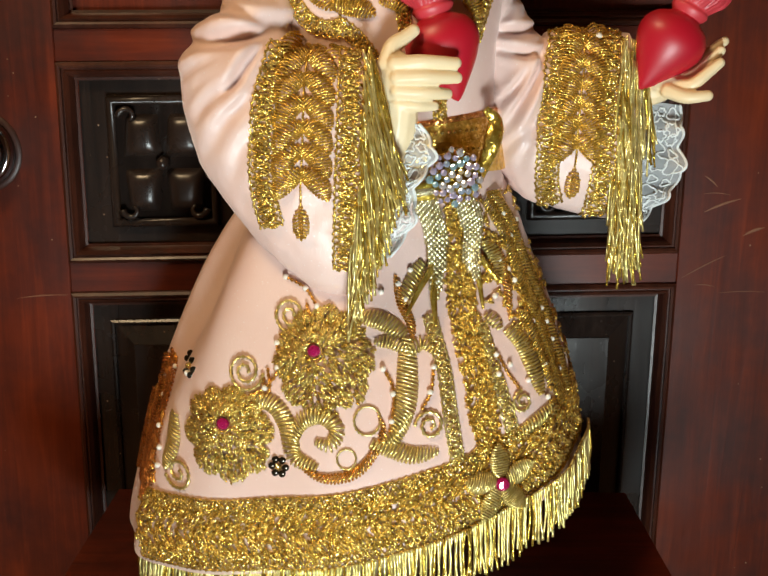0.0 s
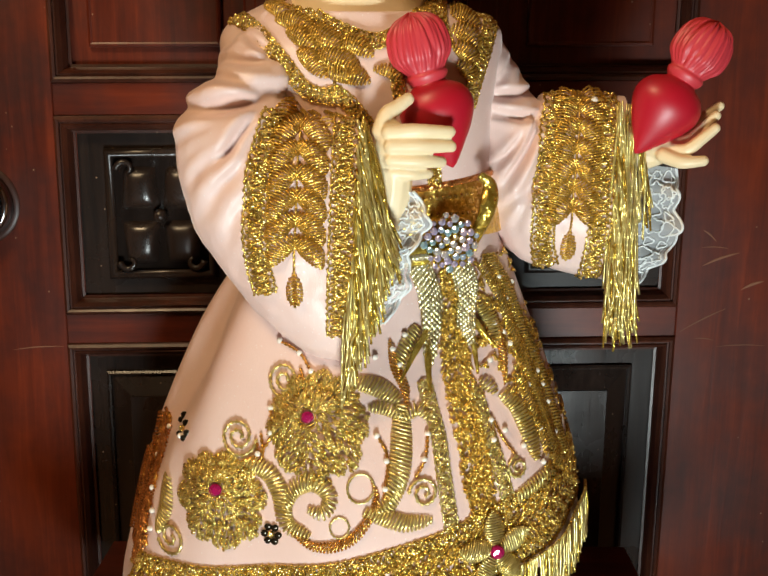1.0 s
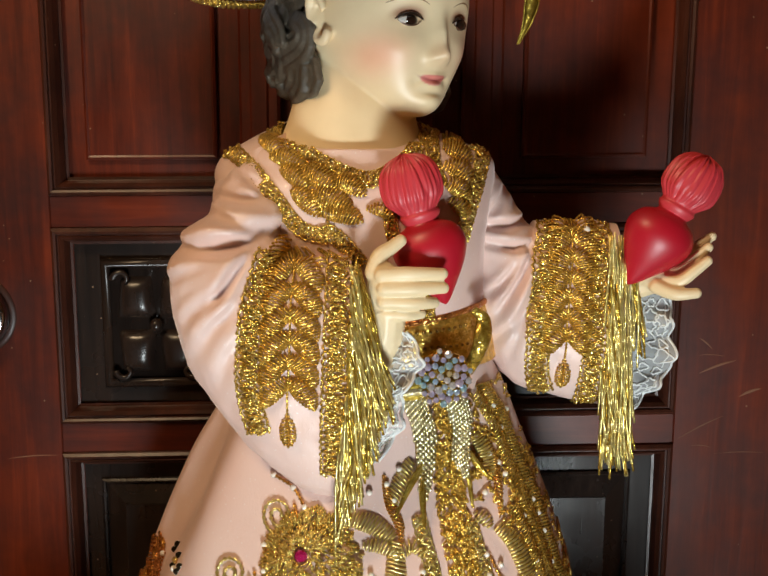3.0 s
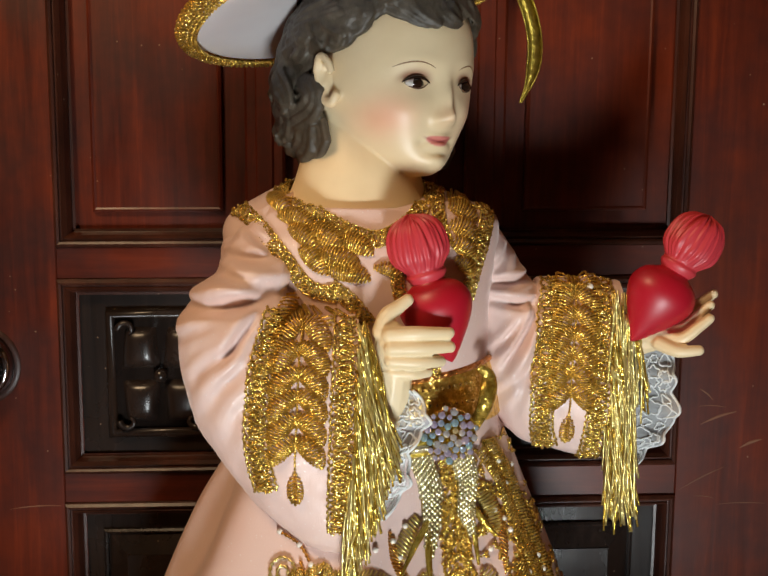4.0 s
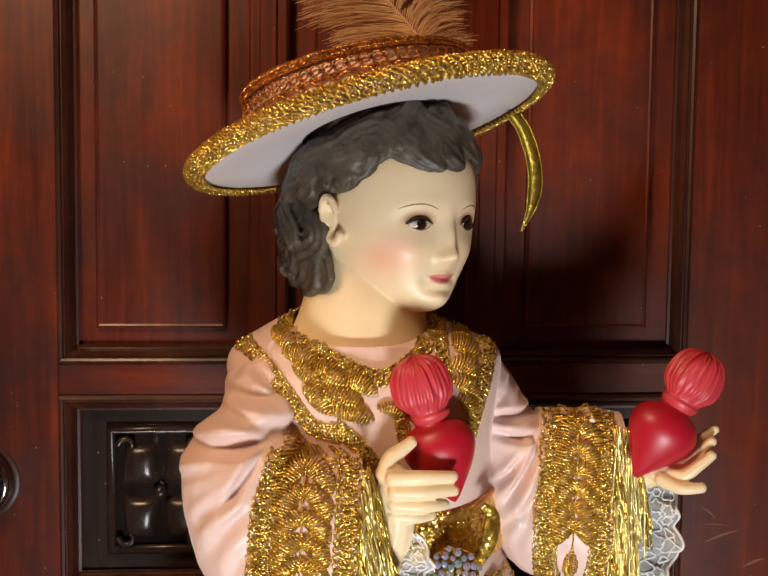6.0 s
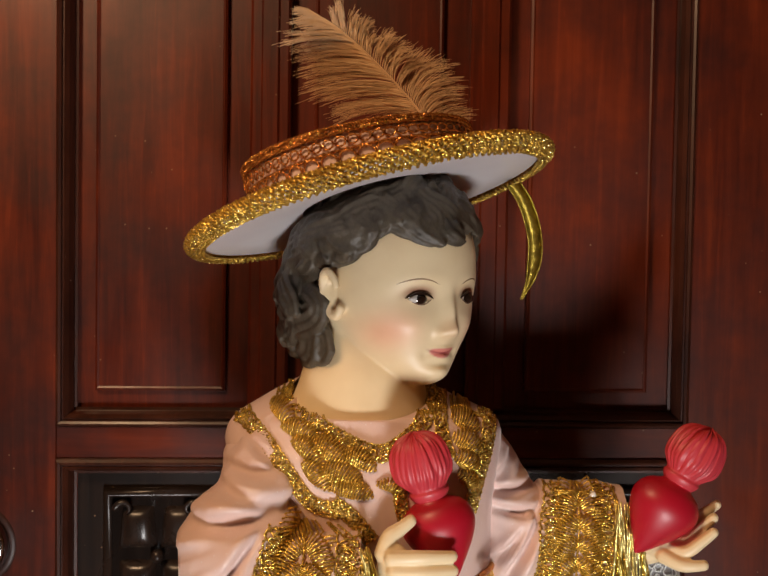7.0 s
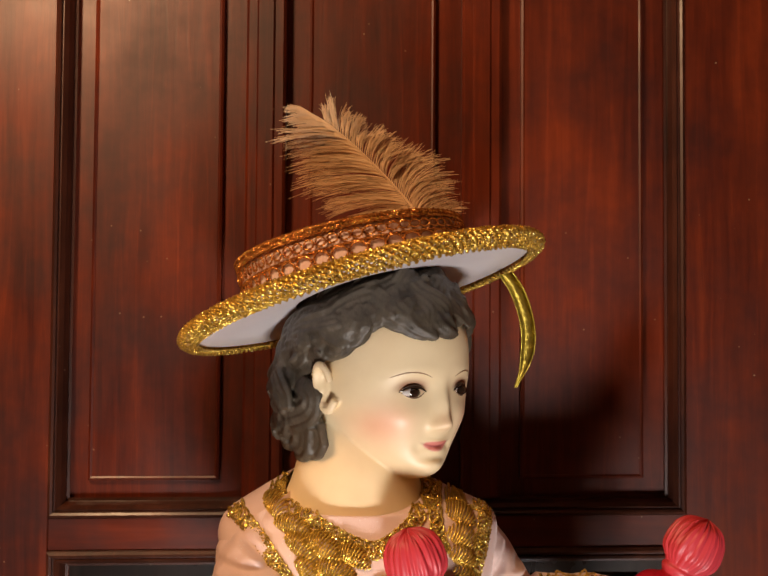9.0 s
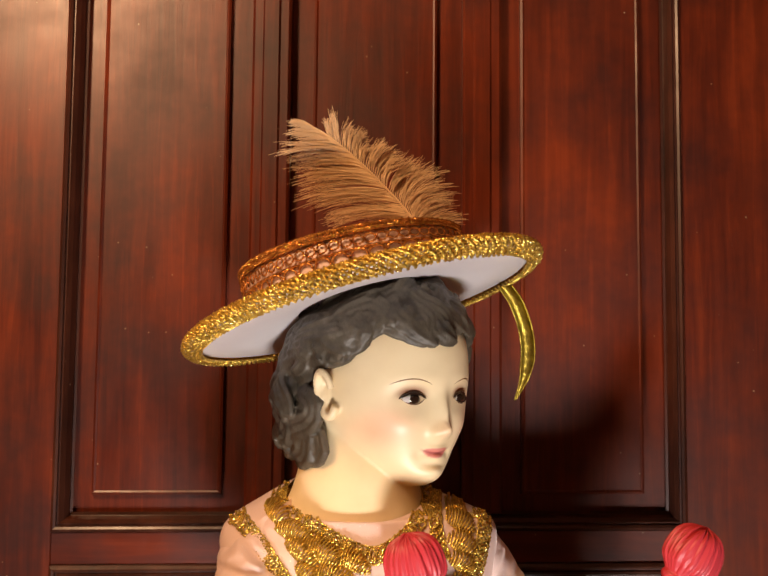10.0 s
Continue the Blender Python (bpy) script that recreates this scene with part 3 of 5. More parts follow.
def flower(a, c, reach, lean, petals=9):
    """A padded flower of bullion cuts: a round eye, and scalloped petals in two rows that lean to one side."""
    cr = random.Random(int(1e4 * abs(c[0])))
    for k in range(1500):
        t = cr.uniform(0, 2 * math.pi)
        open_side = 0.5 + 0.5 * math.cos(t - lean)
        full = reach * (0.60 + 0.40 * open_side ** 0.8)
        n = petals * (t - lean) / 2
        lobe = abs(math.cos(n)) ** 0.6
        rim = full * (0.86 + 0.16 * lobe)
        q = math.sqrt(cr.uniform(0.03, 1))
        ray = q * rim
        if ray < 0.0075:
            continue
        step = 0.62 * rim
        inner = ray < step * (0.9 + 0.14 * abs(math.sin(n)))
        edge = (step if inner else rim) - ray
        h = 0.0008 + 0.0032 * (1 - q) + (0.0020 if inner else 0.0) + 0.0022 * min(1, max(0, edge / 0.006)) ** 0.5 - 0.0014 * (1 - lobe) * (not inner)
        chip(a, SK, c[0] + ray * math.cos(t), c[1] + ray * math.sin(t), t + 0.5 * math.sin(n) + cr.uniform(-0.3, 0.3), h, cr.uniform(0.0028, 0.0046), cr.uniform(0.0009, 0.0013), cr.choice((0, 0, 0, 1, 2)))
    for q in (0.0062, 0.0086):
        ring_of(a, SK, c, q, 40, 0.0010, 1, 0.0070)


def jewel(parent, cloth, c, r=0.0052, lift=0.004):
    a = Acc()
    p = cloth.at(*c, lift)
    q = np.array([[(rr * math.cos(t), -h, rr * math.sin(t)) for t in np.arange(10) * math.pi / 5 + k * 0.314] for k, (rr, h) in enumerate([(r, 0.0), (r * 0.95, r * 0.3), (r * 0.55, r * 0.6), (0.0002, r * 0.62)])])
    a.add(p + q.reshape(-1, 3), grid_faces(4, 10))
    under(put("jewel", a, RUBY, label="faceted ruby-red glass jewel", smooth=False), parent)


G2 = [GOLD, PALE]
B2 = [GOLD, SEQUIN]
B3 = [PALE, SEQUIN]
for c, reach, lean in (((-0.042, 0.822), 0.049, radians(-42)), ((-0.116, 0.762), 0.045, radians(-80))):
    stitched("embroidered_flower", skirt, [OLIVE, GOLD, SEQUIN], "raised gold bullion flower", flower, c, reach, lean)
    jewel(skirt, SK, c, 0.0052, 0.0066)
for c, r, tn, a0 in (((-0.064, 0.848), 0.0155, -2.1, 10), ((-0.101, 0.803), 0.0155, -2.1, 0), ((0.050, 0.768), 0.012, -1.7, 180), ((-0.160, 0.712), 0.014, 1.6, 200), ((0.129, 0.776), 0.009, 1.6, 90)):
    stitched("embroidered_spiral", skirt, B3, "spiral of twisted gold cord", cord, SK, spiral(c, r, 0.0025, tn, a0), 0.0019)
for pts in ([(-0.069, 0.877), (-0.052, 0.869), (-0.042, 0.855), (-0.041, 0.847)], [(-0.075, 0.826), (-0.073, 0.807), (-0.082, 0.794), (-0.100, 0.782)], [(0.012, 0.812), (0.021, 0.794), (0.018, 0.765)],
            [(0.053, 0.811), (0.051, 0.793), (0.043, 0.780)], [(-0.085, 0.800), (-0.086, 0.788), (-0.096, 0.780)], [(-0.051, 0.858), (-0.047, 0.845), (-0.049, 0.838)], [(-0.082, 0.807), (-0.080, 0.79), (-0.09, 0.783)],
            [(0.108, 0.815), (0.116, 0.800), (0.126, 0.787)]):
    stitched("cord_stem", skirt, [AMBER, GOLD], "orange-gold corded stem", cord, SK, pts, 0.0018)
for x, z in ((0.114, 0.925), (0.121, 0.906), (0.106, 0.86), (0.146, 0.858), (0.155, 0.83), (0.152, 0.775), (0.108, 0.80), (-0.069, 0.877), (-0.052, 0.869), (-0.042, 0.856), (-0.075, 0.826), (-0.074, 0.808), (-0.084, 0.792), (0.012, 0.811), (0.020, 0.793), (0.019, 0.773), (0.053, 0.811), (0.050, 0.793), (-0.156, 0.789),
             (-0.178, 0.778), (-0.189, 0.752), (-0.184, 0.738), (-0.181, 0.724), (-0.182, 0.710), (0.030, 0.862), (0.024, 0.874), (0.034, 0.885), (0.110, 0.888), (0.118, 0.880), (0.124, 0.870), (0.130, 0.902), (0.136, 0.884), (0.142, 0.868),
             (0.150, 0.842), (0.106, 0.815), (0.118, 0.806), (0.134, 0.792), (0.150, 0.80), (0.140, 0.835), (0.010, 0.868), (0.0, 0.874), (0.127, 0.918), (0.160, 0.815), (0.166, 0.79)):
    pearl(skirt, SK, x, z)
# flat satin-stitch scrolls and leaves
for pts, w in (([(-0.095, 0.784), (-0.076, 0.780), (-0.064, 0.765), (-0.058, 0.744), (-0.040, 0.738)], 0.0075), ([(-0.061, 0.752), (-0.053, 0.770), (-0.037, 0.777), (-0.024, 0.768), (-0.029, 0.756), (-0.040, 0.757)], 0.0065),
               ([(0.032, 0.832), (0.032, 0.808), (0.030, 0.783), (0.020, 0.755)], 0.0088), ([(0.036, 0.822), (0.020, 0.830), (0.006, 0.831)], 0.005), ([(0.030, 0.820), (0.044, 0.829), (0.055, 0.822)], 0.005),
               ([(0.004, 0.757), (0.020, 0.752), (0.036, 0.747), (0.056, 0.748)], 0.0065), ([(0.034, 0.778), (0.026, 0.767), (0.012, 0.755)], 0.005), ([(-0.006, 0.850), (0.011, 0.846), (0.030, 0.836)], 0.007),
               ([(0.044, 0.890), (0.035, 0.874), (0.027, 0.857)], 0.0065), ([(0.117, 0.833), (0.129, 0.822), (0.138, 0.804), (0.147, 0.779)], 0.007), ([(0.126, 0.752), (0.141, 0.759), (0.157, 0.767)], 0.0055),
               ([(-0.167, 0.756), (-0.167, 0.734), (-0.175, 0.712)], 0.0065), ([(0.098, 0.905), (0.106, 0.893), (0.114, 0.872)], 0.007), ([(0.110, 0.835), (0.104, 0.842), (0.098, 0.846)], 0.005)):
    stitched("satin_stitch_leaf", skirt, [PALE], "pale gold satin-stitch scroll", leaf, SK, pts, w, 0.0011, 0.25, 0.0030, False, False, 2.5, 0, True, 0.0009, 0.35)
for pts, w in (([(-0.058, 0.741), (-0.036, 0.731), (-0.011, 0.735), (0.005, 0.749), (0.013, 0.766), (0.008, 0.780)], 0.0042), ([(0.022, 0.880), (0.027, 0.860), (0.034, 0.844), (0.036, 0.828)], 0.0042), ([(0.110, 0.90), (0.117, 0.87), (0.119, 0.84)], 0.004)):
    stitched("twisted_cord", skirt, [AMBER, GOLD], "orange-gold twisted cord", leaf, SK, pts, w, 0.0013, 0.9, 0.0025, True, False)
stitched("cord_loop", skirt, B3, "loop of gold cord", cord, SK, spiral((0.0, 0.774), 0.0105, 0.0105, 1, 0), 0.0014)
stitched("cord_loop", skirt, B3, "loop of gold cord", cord, SK, spiral((-0.016, 0.746), 0.0075, 0.0075, 1, 0), 0.0012)
# small black sequin flowers
for c in ((-0.071, 0.734), (-0.156, 0.794)):
    a = Acc()
    for k in range(6):
        t = k * math.pi / 3
        ball(a, SK.at(c[0] + 0.0058 * math.cos(t), c[1] + 0.0058 * math.sin(t), 0.0008), 0.0032, 10, 6, 0, (1, 0.35, 1))
    ball(a, SK.at(*c, 0.0015), 0.003, 10, 6, 1)
    under(put("sequin_flower", a, [BLACK, SEQUIN], label="black sequin flower with a gold bead"), skirt)
# the gold panel down the front and its two braids
for pts in ([(0.050, 0.850), (0.056, 0.828), (0.062, 0.807), (0.067, 0.774), (0.073, 0.738)], [(0.093, 0.840), (0.097, 0.826), (0.105, 0.802), (0.114, 0.775), (0.123, 0.745)]):
    stitched("braid_trim", skirt, B3, "gold braid trim", braid, SK, pts, 0.0055, rng, 0.0010)
# the crusted gold side of the skirt
for pts, w in (([(0.100, 0.945), (0.118, 0.915), (0.130, 0.885), (0.141, 0.855)], 0.009), ([(0.136, 0.872), (0.150, 0.840), (0.160, 0.810), (0.172, 0.772)], 0.009), ([(0.134, 0.850), (0.146, 0.822), (0.158, 0.79)], 0.007)):
    stitched("bullion_leaf", skirt, G2, "crusted gold bullion leaf", leaf, SK, pts, w, 0.0014, 0.7, 0.0035, True, True, 1.95, 0, False)
for pts, w in (([(-0.186, 0.785), (-0.190, 0.750), (-0.196, 0.715), (-0.204, 0.68)], 0.009), ([(-0.20, 0.75), (-0.207, 0.715), (-0.213, 0.68)], 0.007)):
    stitched("bullion_leaf", skirt, [COPPER, GOLD], "orange-gold bullion leaf", leaf, SK, pts, w, 0.0014, 0.7, 0.003, True, True, 1.95, 0, False)


def crust(a, z0, z1, x_in, x_out, n, seed, gaps=-0.12):
    """Scattered cuts, seed beads and sequins between two lines of the skirt."""
    cr = random.Random(seed)
    for k in range(n):
        z = cr.uniform(z0, z1)
        x = x_in(z) + (x_out(z) - x_in(z)) * cr.random() ** 0.8
        if noise.noise(Vector((x * 70, z * 70, seed))) < gaps:
            continue
        if cr.random() < 0.25:
            ball(a, SK.at(x, z, 0.0012), cr.uniform(0.0010, 0.0017), 6, 4, cr.choice((1, 2)))
        else:
            chip(a, SK, x, z, cr.choice((-1.1, -0.5, 0.9)) + cr.uniform(-0.3, 0.3), cr.uniform(0.0008, 0.0022), cr.uniform(0.003, 0.006), cr.uniform(0.0009, 0.0014), cr.choice((0, 0, 1)))


def panel_mid(z):
    return float(np.interp(-z, (-0.955, -0.89, -0.86, -0.826, -0.79, -0.745), (0.074, 0.073, 0.077, 0.083, 0.091, 0.099)))


stitched("front_panel", skirt, [BULLION, GOLD, SEQUIN], "gold bullion front panel", crust, 0.742, 0.955, lambda z: panel_mid(z) - 0.0125, lambda z: panel_mid(z) + 0.0125, 1500, 12, -2)
stitched("bead_crust", skirt, [BULLION, GOLD, SEQUIN], "crusted gold cuts and sequins", crust, 0.745, 0.945, lambda z: 0.135 - 0.42 * (z - 0.80), lambda z: skirt_row(z)[0] + 0.985 * skirt_row(z)[1], 1500, 3)
stitched("bead_crust", skirt, [BULLION, GOLD, SEQUIN], "crusted gold cuts and sequins", crust, 0.855, 0.955, lambda z: 0.094, lambda z: 0.135 - 0.42 * (z - 0.80), 260, 5)
stitched("bead_crust", skirt, [AMBER, COPPER, GOLD], "crusted orange-gold cuts", crust, 0.690, 0.790, lambda z: -0.176 - 0.10 * (0.79 - z), lambda z: skirt_row(z)[0] - 0.985 * skirt_row(z)[1], 420, 9)


def band_z(x):
    return 0.7225 + 0.19 * x + 0.55 * max(0.0, x) ** 2


xs = np.linspace(-0.2, 0.196, 24)
for dz, w in ((-0.005, 0.0058), (-0.050, 0.0065)):
    stitched("braid_trim", skirt, B2, "gold sequin braid round the hem", braid, SK, [(x, band_z(x) + dz) for x in xs], w, rng, 0.0011)


def hem_crust(a):
    """The hem's wide band: cuts laid in chevrons, thick with seed beads."""
    cr = random.Random(31)
    for k in range(3600):
        x, v = cr.uniform(-0.205, 0.198), cr.uniform(-0.046, -0.009)
        fold = abs((v + 0.0275) / 0.0185)
        turn = (0.9 if v > -0.0275 else -0.9) + cr.uniform(-0.25, 0.25)
        ridge = 0.0012 * math.sin((x - 0.6 * fold * 0.0185) * 700)
        if cr.random() < 0.12:
            ball(a, SK.at(x, band_z(x) + v, 0.003), cr.uniform(0.0011, 0.0017), 6, 4, 2)
        else:
            chip(a, SK, x, band_z(x) + v, turn, 0.0016 + ridge, cr.uniform(0.0035, 0.0055), cr.uniform(0.0010, 0.0014), cr.choice((0, 1, 1)))


stitched("hem_band", skirt, [BULLION, GOLD, SEQUIN], "gold bullion hem band", hem_crust)
c = (0.107, 0.716)
for k in range(5):
    t = radians(95 + 72 * k)
    stitched("star_petal", skirt, [PALE], "pale gold star petal", leaf, SK, [(c[0] + 0.004 * math.cos(t), c[1] + 0.004 * math.sin(t)), (c[0] + 0.015 * math.cos(t), c[1] + 0.015 * math.sin(t)), (c[0] + 0.031 * math.cos(t), c[1] + 0.031 * math.sin(t))], 0.0085, 0.0009, 0.1, 0.0022, False, False, 2.1, 0, True, 0.0062)
jewel(skirt, SK, c, 0.006, 0.008)


def fringe(parent, starts, ends, r, label, jit=0.002, sag=0.0):
    a = Acc()
    for (x0, y0, z0), (x1, y1, z1) in zip(starts, ends):
        j = [rng.uniform(-jit, jit) for _ in range(6)]
        mid = ((x0 + x1) / 2 + j[0], (y0 + y1) / 2 + j[1] - sag, (z0 + z1) / 2)
        p = spline([(x0, y0, z0), mid, (x1 + j[2], y1 + j[3], z1 + 3 * j[4])], 26)
        n = np.arange(26)
        tube(a, p, r * (1 + 0.22 * (n % 2)), 5, rng.choice((0, 1, 1)))
    return under(tagged(put("fringe", a, [LAME, PALE], label=label), kind="stuff"), parent)


st_, en_ = [], []
for k in range(260):
    a_ = -1.45 + 2.9 * k / 259
    x, y, z = skirt_point(a_, 0.665)
    z = band_z(x) - 0.056
    st_.append((x, y - 0.002, z))
    en_.append((x * 1.01, y - 0.004, z - 0.045))
fringe(skirt, st_, en_, 0.0011, "gold fringe along the hem")


# cuffs of both sleeves
def cuff(sl, cloth, col, b1, b2, n, reach):
    stitched("braid_trim", sl, B2, "wide gold sequin braid", braid, cloth, b1, 0.0095, rng, 0.0012)
    stitched("braid_trim", sl, B2, "wide gold sequin braid at the cuff's edge", braid, cloth, b2, 0.0095, rng, 0.0012)
    sp = spline(col, 50)
    sp = sample2(sp, (np.linalg.norm(np.diff(sp, axis=0), axis=1).sum()) / n)
    for i in range(len(sp) - 1):
        x, z = sp[i]
        for s in (-1, 1):
            stitched("bullion_leaf", sl, [BULLION], "gold bullion leaf", leaf, cloth, [(x + 0.0010 * s, z + 0.010), (x + s * reach * 0.5, z + 0.003), (x + s * reach, z - 0.013)], 0.0084, 0.00125, 0.35 * s, 0.0044, True, False, 1.7, 0, True, 0.0009, 0.6)
    stitched("bullion_stem", sl, [BULLION], "gold bullion stem", cord, cloth, sp, 0.0012, True, 0, 0.0020)
    x, z = sp[-1]
    stitched("bullion_leaf", sl, [BULLION], "gold bullion drop at the foot of the column", leaf, cloth, [(x, z - 0.001), (x, z - 0.012), (x, z - 0.027)], 0.0066, 0.00125, 0.4, 0.003, True, True, 1.95)


cuff(sleeve_l, SL, [(-0.047, 1.068), (-0.049, 1.028), (-0.051, 0.975), (-0.052, 0.944)], [(-0.067, 1.066), (-0.077, 1.030), (-0.081, 0.994), (-0.081, 0.956), (-0.075, 0.926)], [(-0.013, 1.064), (-0.014, 1.013), (-0.016, 0.956), (-0.018, 0.892)], 7.0, 0.0205)
cuff(sleeve_r, SR, [(0.184, 1.082), (0.179, 1.029), (0.177, 0.965)], [(0.165, 1.080), (0.157, 1.040), (0.154, 0.987), (0.155, 0.953), (0.162, 0.930)], [(0.206, 1.081), (0.203, 1.03), (0.202, 0.975), (0.200, 0.920)], 7.0, 0.0185)
pearl(sleeve_r, SR, 0.196, 1.0845, 0.0035)
pearl(sleeve_l, SL, -0.040, 1.064, 0.003)
st_, en_ = [], []
for k in range(210):
    s = rng.random()
    st_.append((0.0 - 0.006 * s + rng.uniform(-0.004, 0.004), 0.790 + rng.uniform(-0.004, 0.008), 1.064 - 0.13 * s))
    q = min(1, max(0, s + rng.uniform(-0.15, 0.15)))
    en_.append((0.027 - 0.040 * q, 0.788 + rng.uniform(-0.008, 0.01), 0.955 - 0.098 * q + rng.uniform(-0.012, 0.012)))
fringe(sleeve_l, st_, en_, 0.00095, "long gold fringe hanging from the cuff", 0.004)
st_, en_ = [], []
for k in range(160):
    s = rng.random()
    st_.append((0.216 + rng.uniform(-0.005, 0.008), 0.884 + rng.uniform(-0.004, 0.01), 1.076 - 0.13 * s))
    en_.append((0.212 + 0.026 * rng.random(), 0.884 + rng.uniform(-0.006, 0.02), 0.875 + rng.uniform(-0.012, 0.02) + 0.03 * (1 - s) * rng.random()))
for k in range(14):
    st_.append((0.229 + rng.uniform(-0.003, 0.006), 0.886, 1.06))
    en_.append((0.240 + rng.uniform(-0.006, 0.006), 0.889, 0.975 + rng.uniform(-0.01, 0.02)))
fringe(sleeve_r, st_, en_, 0.00095, "long gold fringe hanging from the cuff", 0.004)

# lace at both wrists: tulle with corded scallops and rosettes
TULLE = material("white_tulle", (0.8, 0.82, 0.82), 0.7, Alpha=0.42)
LACE = material("white_lace_cord", (0.78, 0.79, 0.78), 0.7)


def lace(parent, edge, out, label):
    """edge: where it is sewn on, top to bottom; out: its scalloped rim (rows of x, y, z)."""
    e, o = spline(edge, 60), spline(out, 60)
    k = np.linspace(0, 1, 60)
    rows = []
    for s in np.linspace(0, 1, 14):
        rim = 1 + 0.10 * np.abs(np.sin(k * np.pi * 6)) * s - 0.05 * s
        p = e + (o - e) * (s * rim)[:, None]
        p[:, 1] += 0.006 * np.sin(k * 24) * s
        rows.append(p)
    r = np.array(rows)
    a = Acc().add(r.reshape(-1, 3), grid_faces(14, 60, False))
    net = under(put("lace_cuff", a, TULLE, label=label), parent)
    c = Acc()
    tube(c, r[-1], 0.0013, 6)
    tube(c, r[-3], 0.0006, 5)
    for i in range(3, 60, 6):
        for j in (2, 6, 10):
            t = np.linspace(0, 2 * np.pi, 22)
            size = rng.uniform(0.65, 1.35)
            rad = size * (1 + 0.22 * np.cos(rng.choice((3, 5, 6)) * t + i))
            off = rng.uniform(-1.6, 1.6)
            ii = np.clip(i + off + (j % 3) * 1.5 + 2.4 * rad * np.cos(t), 0, 59)
            jj = np.clip(j + 1.7 * rad * np.sin(t), 0, 13)
            i0, j0 = ii.astype(int), jj.astype(int)
            p = r[j0, i0] + (r[j0, np.minimum(i0 + 1, 59)] - r[j0, i0]) * (ii - i0)[:, None] + (r[np.minimum(j0 + 1, 13), i0] - r[j0, i0]) * (jj - j0)[:, None]
            p[:, 1] -= 0.0008
            tube(c, p, 0.0009, 5)
    under(put("lace_cord", c, LACE, label="corded white lace scallops"), net)


lace(sleeve_l, [(0.018, 0.818, 1.006), (0.012, 0.818, 0.970), (0.006, 0.818, 0.930), (0.0, 0.818, 0.895)], [(0.040, 0.806, 1.006), (0.051, 0.806, 0.981), (0.036, 0.808, 0.957), (0.036, 0.810, 0.930), (0.018, 0.812, 0.902)], "white lace frill at the wrist")
lace(sleeve_r, [(0.240, 0.905, 1.022), (0.236, 0.91, 0.985), (0.231, 0.915, 0.945), (0.227, 0.92, 0.915)], [(0.271, 0.905, 1.018), (0.270, 0.90, 0.992), (0.275, 0.905, 0.960), (0.262, 0.91, 0.935), (0.242, 0.915, 0.913)], "white lace frill at the outstretched wrist")

# yoke of the bodice
for pts, w in (([(-0.082, 1.166), (-0.060, 1.152), (-0.027, 1.132), (0.008, 1.120), (0.034, 1.132), (0.050, 1.150), (0.058, 1.168)], 0.006), ([(-0.119, 1.146), (-0.092, 1.131), (-0.067, 1.106), (-0.046, 1.082), (-0.022, 1.076)], 0.0058),
               ([(-0.028, 1.083), (-0.012, 1.072), (0.004, 1.053)], 0.006), ([(0.088, 1.168), (0.103, 1.146), (0.098, 1.120), (0.090, 1.095), (0.083, 1.070)], 0.006), ([(0.064, 1.165), (0.060, 1.14), (0.066, 1.115)], 0.005),
               ([(0.028, 1.115), (0.026, 1.09), (0.030, 1.07)], 0.005), ([(0.056, 1.03), (0.057, 1.01), (0.058, 0.995)], 0.005)):
    stitched("braid_trim", bodice, B2, "gold sequin braid on the yoke", braid, BO, pts, w, rng, 0.0011)
for p, q, w in (((-0.085, 1.152), (-0.062, 1.138), 0.008), ((-0.072, 1.138), (-0.040, 1.128), 0.009), ((-0.062, 1.128), (-0.036, 1.112), 0.010), ((-0.048, 1.128), (-0.016, 1.112), 0.011), ((-0.052, 1.112), (-0.030, 1.092), 0.010), ((-0.038, 1.108), (-0.004, 1.096), 0.012),
                ((-0.030, 1.096), (0.004, 1.088), 0.010), ((-0.02, 1.12), (0.006, 1.108), 0.009), ((0.072, 1.158), (0.088, 1.150), 0.008), ((0.070, 1.146), (0.092, 1.134), 0.009), ((0.070, 1.132), (0.092, 1.118), 0.010), ((0.070, 1.118), (0.090, 1.104), 0.009), ((0.074, 1.104), (0.088, 1.09), 0.008),
                ((0.008, 1.098), (0.030, 1.090), 0.006)):
    m_ = ((p[0] + q[0]) / 2, (p[1] + q[1]) / 2 + 0.003)
    stitched("bullion_leaf", bodice, [BULLION], "raised gold bullion leaf", leaf, BO, [p, m_, q], 0.86 * w, 0.00135, 0.12, 0.0050, True, False, 1.65, 0, True, 0.0009, 0.62)

# ---- belt, sash and brooch ----
belt = thing("belt", (0.034, 0.93, 0.975), "gold lamé belt with two scaled sash tails, tied over the gown", "belt")
r = loft([((0.034, 0.93, 0.966), (0.088, 0, -0.004), (0, -0.083, 0)), ((0.034, 0.93, 0.978), (0.086, 0, -0.002), (0, -0.084, 0)), ((0.034, 0.93, 0.992), (0.083, 0, 0.006), (0, -0.081, 0)), ((0.034, 0.93, 1.002), (0.079, 0, 0.012), (0, -0.078, 0))], 12, 90)
under(put("band", Acc().add(r.reshape(-1, 3), grid_faces(12, 90)), BULLION, label="deep gold belt band"), belt)
a = Acc()
tube(a, np.vstack([r[-1], r[-1][:2]]), 0.003, 7)
under(put("piping", a, COPPER, label="copper piping"), belt)
